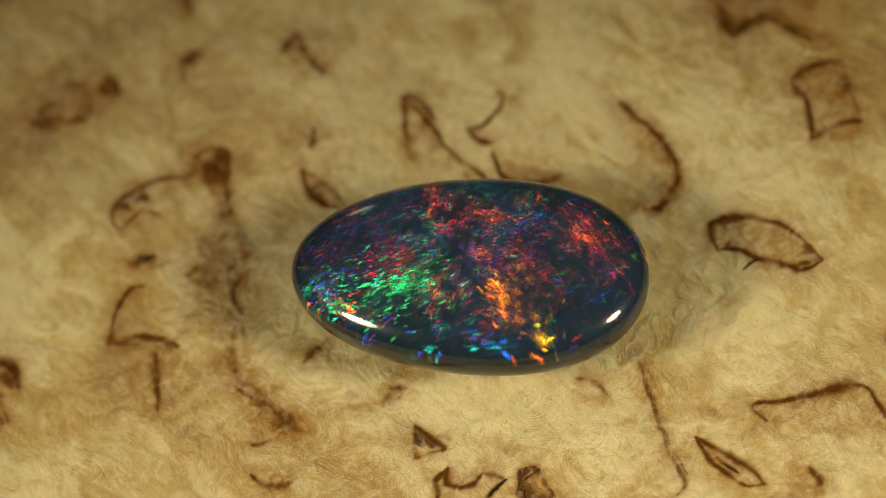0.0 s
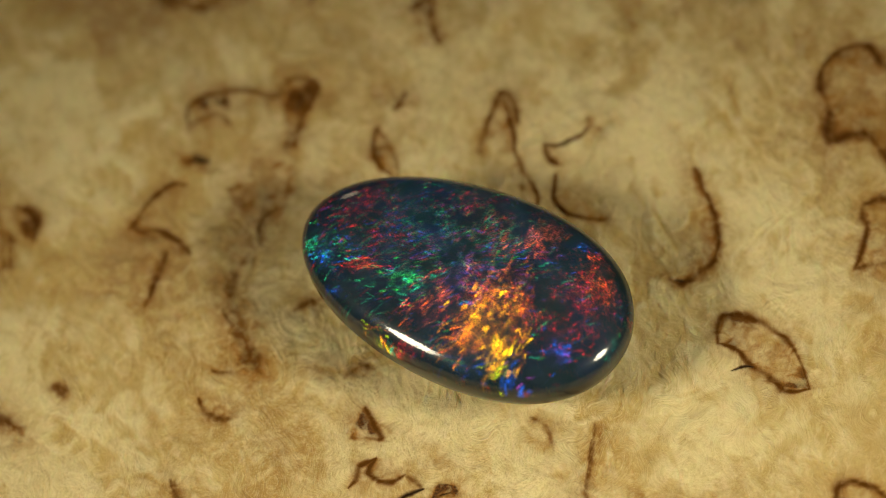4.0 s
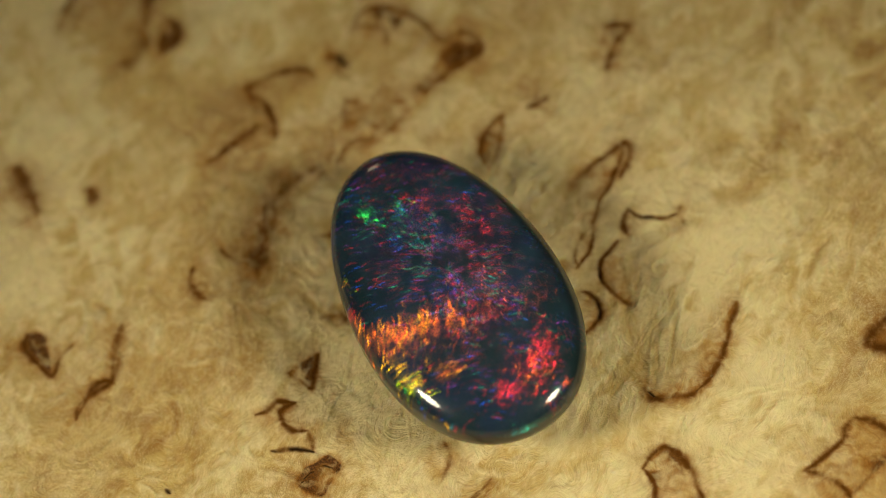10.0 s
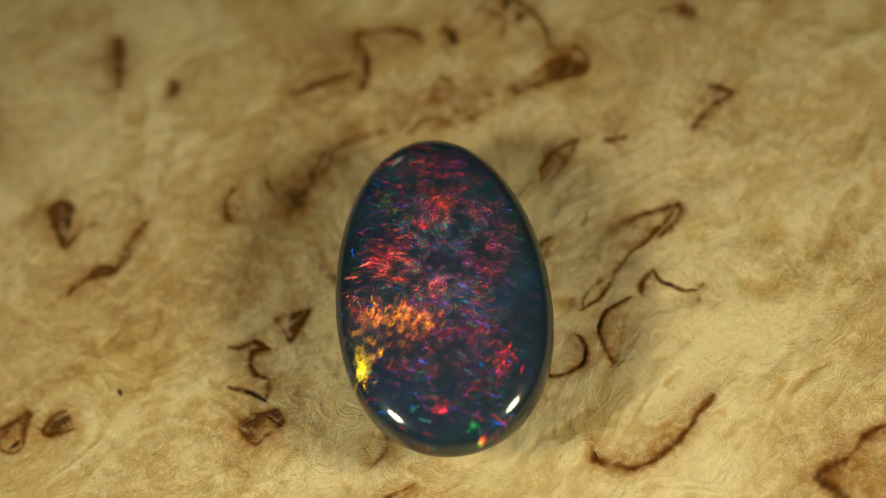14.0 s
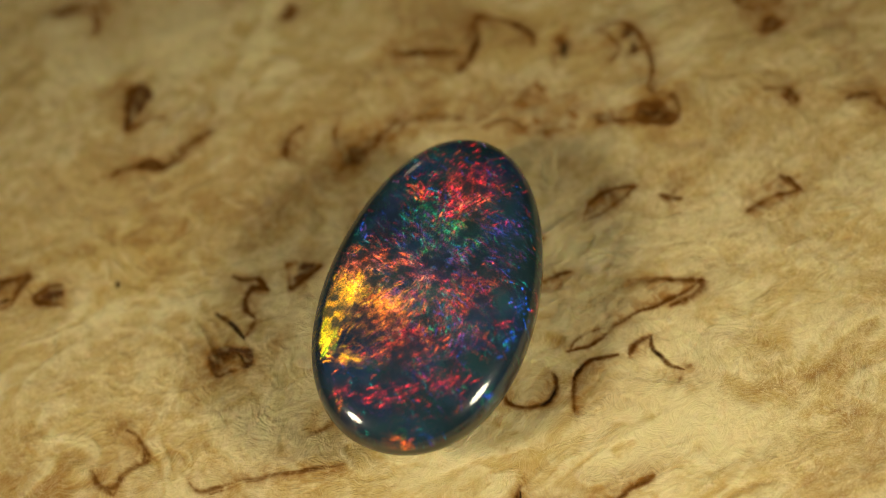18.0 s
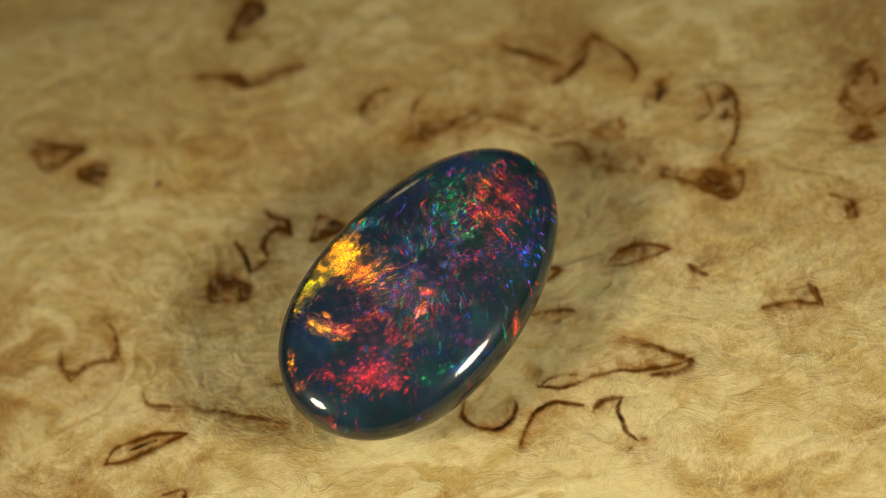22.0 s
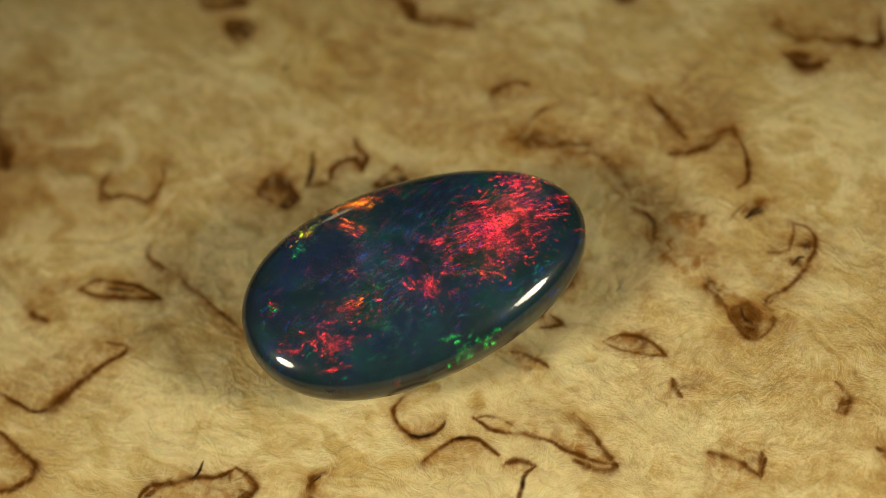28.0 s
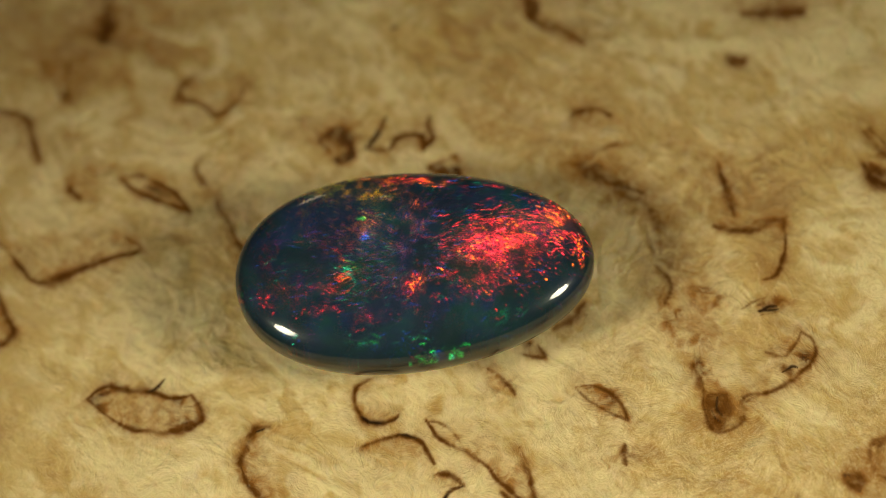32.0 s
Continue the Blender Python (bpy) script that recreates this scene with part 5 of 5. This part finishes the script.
# what flashes 24.5 s into the turn
sheet(24.5, 0, 0.2, 9.0, 5.0, 0, 40, "BTVCR", "t", 0.5, 0.27)
sheet(24.5, 1.3, -4.6, 1.3, 1.0, 41, 2, "OA", "r", 1.4, 0.95)
sheet(24.5, 2.2, -3.1, 1.8, 0.9, -76, -85, "OR", "t", 0.8, 0.85)
sheet(24.5, 3.7, -5.3, 1.6, 0.5, 2, -5, "YL", "r", 1.8, 1.1)
sheet(24.5, 5.6, -1.9, 1.1, 0.4, 87, 88, "AO", "r", 1.4, 0.95)
sheet(24.5, 5.6, -4.5, 0.5, 0.4, -86, -23, "LY", "f", 0.6, 0.8)
sheet(24.5, 4.5, 0.7, 2.2, 0.4, -34, -28, "RO", "s", 0.5, 0.65)
sheet(24.5, 2.5, 2.2, 1.3, 0.3, -15, -15, "VR", "s", 0.5, 0.55)
sheet(24.5, 2.0, 0.7, 2.5, 0.7, -32, -27, "RC", "t", 0.3, 0.48)
sheet(24.5, -0.7, 2.3, 1.6, 0.5, -40, -51, "RC", "s", 0.6, 0.65)
sheet(24.5, 6.9, 1.6, 1.9, 1.0, -37, -14, "RC", "f", 0.75, 0.8)
sheet(24.5, 8.0, -0.6, 0.8, 0.5, -55, 6, "RC", "s", 0.6, 0.65)
sheet(24.5, 6.4, 2.9, 0.9, 0.6, -15, -3, "RC", "s", 0.7, 0.75)
sheet(24.5, 9.3, -1.9, 0.6, 0.3, 43, 6, "OA", "f", 0.5, 0.7)
sheet(24.5, 9.8, 0.9, 0.4, 0.2, -59, -58, "OR", "b", 0.8, 0.9)
sheet(24.5, -5.9, 1.0, 2.3, 1.8, -2, -84, "RC", "t", 0.8, 0.65)
sheet(24.5, -3.8, 2.1, 1.9, 1.0, -25, -72, "CR", "t", 0.6, 0.55)
sheet(24.5, -5.8, -1.7, 0.8, 0.8, 69, 26, "GT", "f", 0.5, 0.6)
sheet(24.5, -4.5, -0.7, 0.8, 0.3, -16, -12, "G", "s", 0.6, 0.7)
sheet(24.5, -0.7, -0.6, 0.7, 0.5, 52, 23, "GT", "t", 0.4, 0.55)
sheet(24.5, -1.7, -1.0, 0.5, 0.3, 35, 23, "OR", "s", 0.6, 0.7)
sheet(24.5, -5.8, 3.5, 2.1, 0.7, 30, -77, "BV", "f", 0.4, 0.4)
sheet(24.5, 4.3, 4.7, 0.6, 0.3, -11, 17, "G", "f", 0.5, 0.5)
sheet(24.5, 3.3, 4.0, 1.9, 1.2, -18, -19, "TG", "b", 0.3, 0.18)
sheet(24.5, -0.9, 5.9, 0.5, 0.4, -6, 21, "OA", "b", 0.8, 0.9)
sheet(24.5, 2.6, -4.9, 1.4, 0.6, 13, 4, "AYO", "r", 1.2, 1.05)
# what flashes 27.5 s into the turn
sheet(27.5, 0, 0.2, 9.0, 5.0, 0, 20, "BVTC", "t", 0.5, 0.22)
sheet(27.5, 1.6, -4.9, 1.4, 0.5, -7, -8, "OA", "r", 0.8, 0.95)
sheet(27.5, 2.3, -3.3, 1.3, 0.6, -41, -45, "OR", "t", 0.6, 0.75)
sheet(27.5, 4.5, -4.4, 0.8, 0.3, 19, 18, "LYA", "f", 0.8, 0.95)
sheet(27.5, -6.0, -0.2, 2.6, 1.8, 8, 0, "RC", "t", 1.1, 0.8)
sheet(27.5, -4.2, 1.4, 2.2, 1.4, 2, -2, "RC", "f", 0.7, 0.65)
sheet(27.5, -7.3, -2.3, 1.3, 0.6, -39, -23, "R", "f", 0.8, 0.85)
sheet(27.5, -1.6, -0.3, 1.0, 0.7, 2, 2, "RC", "t", 0.5, 0.62)
sheet(27.5, -0.2, 2.0, 1.1, 0.7, -49, -58, "RC", "s", 0.7, 0.8)
sheet(27.5, 0.1, 0.3, 1.0, 0.3, -50, -50, "RC", "f", 0.4, 0.6)
sheet(27.5, 6.2, 2.9, 1.3, 0.8, -31, 1, "RC", "f", 0.7, 0.8)
sheet(27.5, 4.7, 1.2, 1.3, 0.7, -31, -19, "RC", "f", 0.5, 0.62)
sheet(27.5, 8.1, -0.6, 0.6, 0.5, -79, -36, "RG", "f", 0.4, 0.55)
sheet(27.5, 8.0, 2.2, 0.6, 0.2, -24, -23, "R", "s", 0.6, 0.7)
sheet(27.5, 6.5, 4.2, 1.2, 0.2, -20, -20, "R", "s", 0.6, 0.7)
sheet(27.5, 2.6, 3.4, 1.9, 1.6, 7, 5, "GT", "b", 0.3, 0.2)
sheet(27.5, -0.6, 5.8, 0.8, 0.4, 11, 13, "G", "b", 0.5, 0.42)
sheet(27.5, 5.4, -3.5, 0.6, 0.5, 86, -75, "GT", "f", 0.5, 0.5)
sheet(27.5, 9.2, 1.0, 0.9, 0.6, 77, 27, "B", "b", 0.3, 0.35)
sheet(27.5, -5.7, 3.4, 2.0, 0.5, 7, 6, "BT", "b", 0.3, 0.32)
sheet(27.5, -5.6, 0.3, 2.6, 1.7, 6, -58, "RC", "f", 0.7, 0.75)
# what flashes 30 s into the turn
sheet(30, 0, 0.2, 9.0, 5.0, 0, 10, "BVTC", "t", 0.5, 0.2)
sheet(30, -5.3, -0.1, 3.2, 1.8, 9, 12, "RRC", "t", 1.1, 0.85)
sheet(30, -8.0, -2.3, 1.3, 0.6, -46, -41, "OR", "f", 0.9, 1)
sheet(30, -8.9, -0.8, 0.8, 0.6, 65, -54, "R", "s", 0.8, 0.8)
sheet(30, -3.9, 1.7, 2.2, 1.3, 1, -44, "RC", "f", 0.6, 0.6)
sheet(30, -4.0, 2.8, 0.9, 0.3, -21, -42, "OR", "t", 0.6, 0.7)
sheet(30, -0.3, 2.1, 1.0, 0.4, 87, 63, "R", "b", 0.9, 0.9)
sheet(30, -1.1, 2.8, 1.9, 1.0, -2, 8, "CR", "f", 0.4, 0.48)
sheet(30, 4.0, 1.3, 0.8, 0.4, -7, 5, "RO", "s", 0.8, 0.8)
sheet(30, 5.4, 1.8, 1.6, 0.5, -8, -18, "R", "f", 0.4, 0.65)
sheet(30, 5.4, 3.1, 1.6, 0.5, -18, -7, "RC", "f", 0.4, 0.65)
sheet(30, 8.4, 2.0, 0.6, 0.5, -87, -24, "R", "f", 0.5, 0.6)
sheet(30, 1.2, -4.8, 1.6, 0.4, 3, 3, "OR", "s", 0.7, 0.85)
sheet(30, -1.1, -4.8, 1.9, 0.3, -10, -10, "R", "s", 0.6, 0.7)
sheet(30, 4.2, -4.5, 0.5, 0.2, 38, 35, "L", "f", 0.8, 0.8)
sheet(30, -1.3, 5.8, 1.3, 0.3, 6, 3, "G", "s", 1, 0.95)
sheet(30, -0.2, 5.1, 0.5, 0.2, -9, -10, "G", "b", 0.8, 0.7)
sheet(30, 1.1, 4.0, 2.5, 1.2, 7, 7, "TG", "b", 0.35, 0.2)
sheet(30, 4.5, 4.6, 1.6, 0.8, -8, -6, "GT", "b", 0.35, 0.24)
sheet(30, 2.3, -1.3, 0.3, 0.3, -88, -17, "B", "b", 0.8, 0.6)
sheet(30, 3.3, -0.5, 1.4, 0.3, -54, -53, "OR", "t", 0.3, 0.5)
sheet(30, 2.9, 0.8, 1.3, 0.5, -6, -38, "GT", "t", 0.3, 0.42)
sheet(30, 9.1, 0.3, 1.3, 0.3, 79, 67, "GT", "s", 0.3, 0.35)
sheet(30, -5.1, 0.2, 2.9, 1.7, 9, -46, "RCR", "f", 0.8, 0.85)
# what flashes 32 s into the turn
sheet(32, 0, 0.2, 9.0, 5.0, 0, 0, "BVTC", "t", 0.5, 0.2)
sheet(32, -5.2, -0.4, 3.1, 1.6, 12, 16, "RRC", "t", 1.2, 0.9)
sheet(32, -8.0, -1.6, 1.3, 1.2, -68, -46, "OR", "s", 0.9, 1)
sheet(32, -9.3, 0.1, 1.4, 0.3, -85, 72, "RO", "f", 0.9, 0.95)
sheet(32, -4.1, 2.0, 2.5, 1.3, 10, -34, "RC", "f", 0.5, 0.55)
sheet(32, -0.8, -1.8, 1.6, 1.5, -35, -5, "CV", "b", 0.35, 0.2)
sheet(32, -0.8, -4.7, 1.9, 0.3, -10, -5, "OR", "s", 1, 0.95)
sheet(32, -4.9, -4.1, 0.6, 0.2, -15, -14, "R", "s", 0.8, 0.8)
sheet(32, -0.2, 2.1, 0.8, 0.8, -80, 59, "RO", "f", 0.6, 0.8)
sheet(32, 3.7, 1.4, 0.6, 0.5, -16, 4, "RO", "s", 0.8, 0.8)
sheet(32, 4.7, 1.9, 1.0, 0.4, -19, -8, "RC", "f", 0.5, 0.65)
sheet(32, 4.7, 3.2, 1.3, 0.3, 2, 2, "R", "f", 0.5, 0.7)
sheet(32, 2.5, 3.8, 1.3, 0.6, 3, 14, "RC", "f", 0.5, 0.42)
sheet(32, 8.2, 2.0, 0.5, 0.4, -47, -14, "R", "f", 0.6, 0.7)
sheet(32, -1.6, 5.9, 1.4, 0.2, 7, 7, "G", "s", 1, 0.95)
sheet(32, -1.3, 5.8, 0.5, 0.2, -1, -1, "B", "b", 0.6, 0.6)
sheet(32, 3.0, 5.2, 1.3, 0.4, -6, 3, "GT", "b", 0.4, 0.34)
sheet(32, -5.2, 3.9, 1.9, 0.5, 19, 19, "TG", "b", 0.3, 0.24)
sheet(32, 7.4, 4.0, 1.0, 0.3, -29, -29, "TB", "f", 0.6, 0.6)
sheet(32, 2.4, -1.1, 0.4, 0.3, -78, -7, "B", "b", 0.6, 0.6)
sheet(32, 2.7, -2.3, 0.3, 0.2, -9, -7, "G", "b", 0.8, 0.7)
sheet(32, 3.4, 1.1, 1.1, 0.9, -72, -42, "GT", "t", 0.35, 0.45)
sheet(32, 4.0, -0.1, 1.4, 0.2, -48, -48, "RO", "t", 0.4, 0.5)
sheet(32, -5.2, -0.0, 2.9, 1.6, 12, -35, "RCRO", "f", 0.9, 0.85)


def cabochon(low, high, rings=48, turns=160):
    """The skin of the stone between two heights, -1 the back, 0 the girdle, 1 the crown: its places, in millimetres, and faces."""
    s = low + (high - low) * np.arange(rings + 1) / rings
    s = np.sign(s) * (1 - np.maximum(0.0, 1 - np.abs(s)) ** 1.6)
    r = np.sqrt(np.maximum(0.0, 1 - np.abs(s) ** STONE["round"]))[:, None]
    z = s * np.where(s > 0, STONE["dome"], STONE["back"])
    f = 2 * np.pi * np.arange(turns) / turns
    q = 1 + STONE["square"] * np.cos(4 * f)
    x = STONE["a"] * np.cos(f) * q * r
    y = STONE["b"] * np.sin(f) * (1 + STONE["egg"] * np.cos(f) + STONE["lean"] * np.sin(f)) * q * r
    verts = np.stack([x, y, np.broadcast_to(z[:, None], x.shape)], -1).reshape(-1, 3)
    k = np.arange(len(verts)).reshape(rings + 1, turns)
    n = np.roll(k, -1, 1)
    return verts, np.stack([k[:-1], n[:-1], n[1:], k[1:]], -1).reshape(-1, 4)


def stone_part(name, skin, material, label=""):
    verts, faces = skin
    me = bpy.data.meshes.new(name)
    me.from_pydata((verts * MM).tolist(), [], faces.tolist())
    me.materials.append(material)
    me.shade_smooth()
    ob = new(name, me)
    ob.parent = stone
    return tagged(ob, label)


def lay_fire(ob, verts):
    """Gives each place of the crown the flakes that lie there, none on the lower wall."""
    u = np.clip((verts[:, 0] + 10.7) / FLAKE_STEP, 0, FIRE_X.shape[1] - 1.001)
    v = np.clip((verts[:, 1] + 7.0) / FLAKE_STEP, 0, FIRE_X.shape[0] - 1.001)
    i, j = u.astype(int), v.astype(int)
    fu, fv = (u - i)[:, None], (v - j)[:, None]
    up = np.clip(0.3 + verts[:, 2] / 0.3, 0, 1)[:, None]
    inner = np.clip(verts[:, 2] / (0.7 * STONE["dome"]), 0, 1) ** 1.3
    ob.data.attributes.new("inner", "FLOAT", "POINT").data.foreach_set("value", inner.astype(np.float32))
    for k, field in enumerate(FIRE):
        value = (field[j, i] * (1 - fu) + field[j, i + 1] * fu) * (1 - fv) + (field[j + 1, i] * (1 - fu) + field[j + 1, i + 1] * fu) * fv
        colour = np.concatenate([value * up, np.ones((len(verts), 1))], 1)
        ob.data.attributes.new("fire_%d" % k, "FLOAT_COLOR", "POINT").data.foreach_set("color", colour.ravel().astype(np.float32))


stone = new("opal")
crown = cabochon(-0.3, 0.99995, 200, 720)
lay_fire(stone_part("crown", crown, opal_material), crown[0])
stone_part("back", cabochon(-1.0, -0.29, 16), potch_material, "dark grey potch back and rim")
tagged(stone, "polished oval black opal cabochon with red, orange and green fire", "gemstone")


def lump():
    """A pressed lump of putty under the stone."""
    bm = bmesh.new()
    bmesh.ops.create_icosphere(bm, subdivisions=4, radius=1)
    for v in bm.verts:
        wobble = 1 + 0.12 * noise.noise(v.co * 2.5)
        v.co = Vector((v.co.x * 4.2 * wobble, v.co.y * 4.4 * wobble, max(-0.9, min(0.9, v.co.z * 1.6)))) * MM
    return bm


putty = new("putty", mesh_of("putty", lump(), putty_material))
tagged(putty, "small pressed white putty lump under the opal", "putty")
PUTTY_AT = pose(1.5 * MM, -0.9 * MM, 0.85 * MM)


# ---- around, out of view: a dark cloth under the board, and an added box, grey sides, white top to bounce the fill ----
def box(name, x0, x1, y0, y1, z0, z1, material, label, category):
    bm = bmesh.new()
    bmesh.ops.create_cube(bm, size=1)
    bmesh.ops.scale(bm, vec=(x1 - x0, y1 - y0, z1 - z0), verts=bm.verts)
    bmesh.ops.translate(bm, vec=((x0 + x1) / 2, (y0 + y1) / 2, (z0 + z1) / 2), verts=bm.verts)
    return tagged(new(name, mesh_of(name, bm, material, False)), label, category, kind="structure")


R, TOP = 0.375, 0.45
box("ground", -R, R, -R, R, -0.027, -0.014, cloth_material, "table top covered in dark grey cloth", "table top")
box("enclosure_north", -R, R, R, R + 0.01, -0.014, TOP, enclosure_material, "plain dim grey side of an added, unseen enclosure", "wall")
box("enclosure_south", -R, R, -R - 0.01, -R, -0.014, TOP, enclosure_material, "plain dim grey side of an added, unseen enclosure", "wall")
box("enclosure_east", R, R + 0.01, -R, R, -0.014, TOP, enclosure_material, "plain dim grey side of an added, unseen enclosure", "wall")
box("enclosure_west", -R - 0.01, -R, -R, R, -0.014, TOP, enclosure_material, "plain dim grey side of an added, unseen enclosure", "wall")
box("ceiling", -R, R, -R, R, TOP, TOP + 0.01, bounce_material, "plain white top of an added enclosure, unseen, bounces the fill", "ceiling")


# ---- the turning board carries all with it ----
def motions():
    spin = [(t, pose(0, 0, 0, 0, 0, a)) for t, a in TURN]
    for thing, seat in CARRIED:
        walk(thing, [(t, m @ seat) for t, m in spin])


CARRIED = [(board, pose(0, 0, 0)), (stone, STONE_AT), (putty, PUTTY_AT)]
motions()
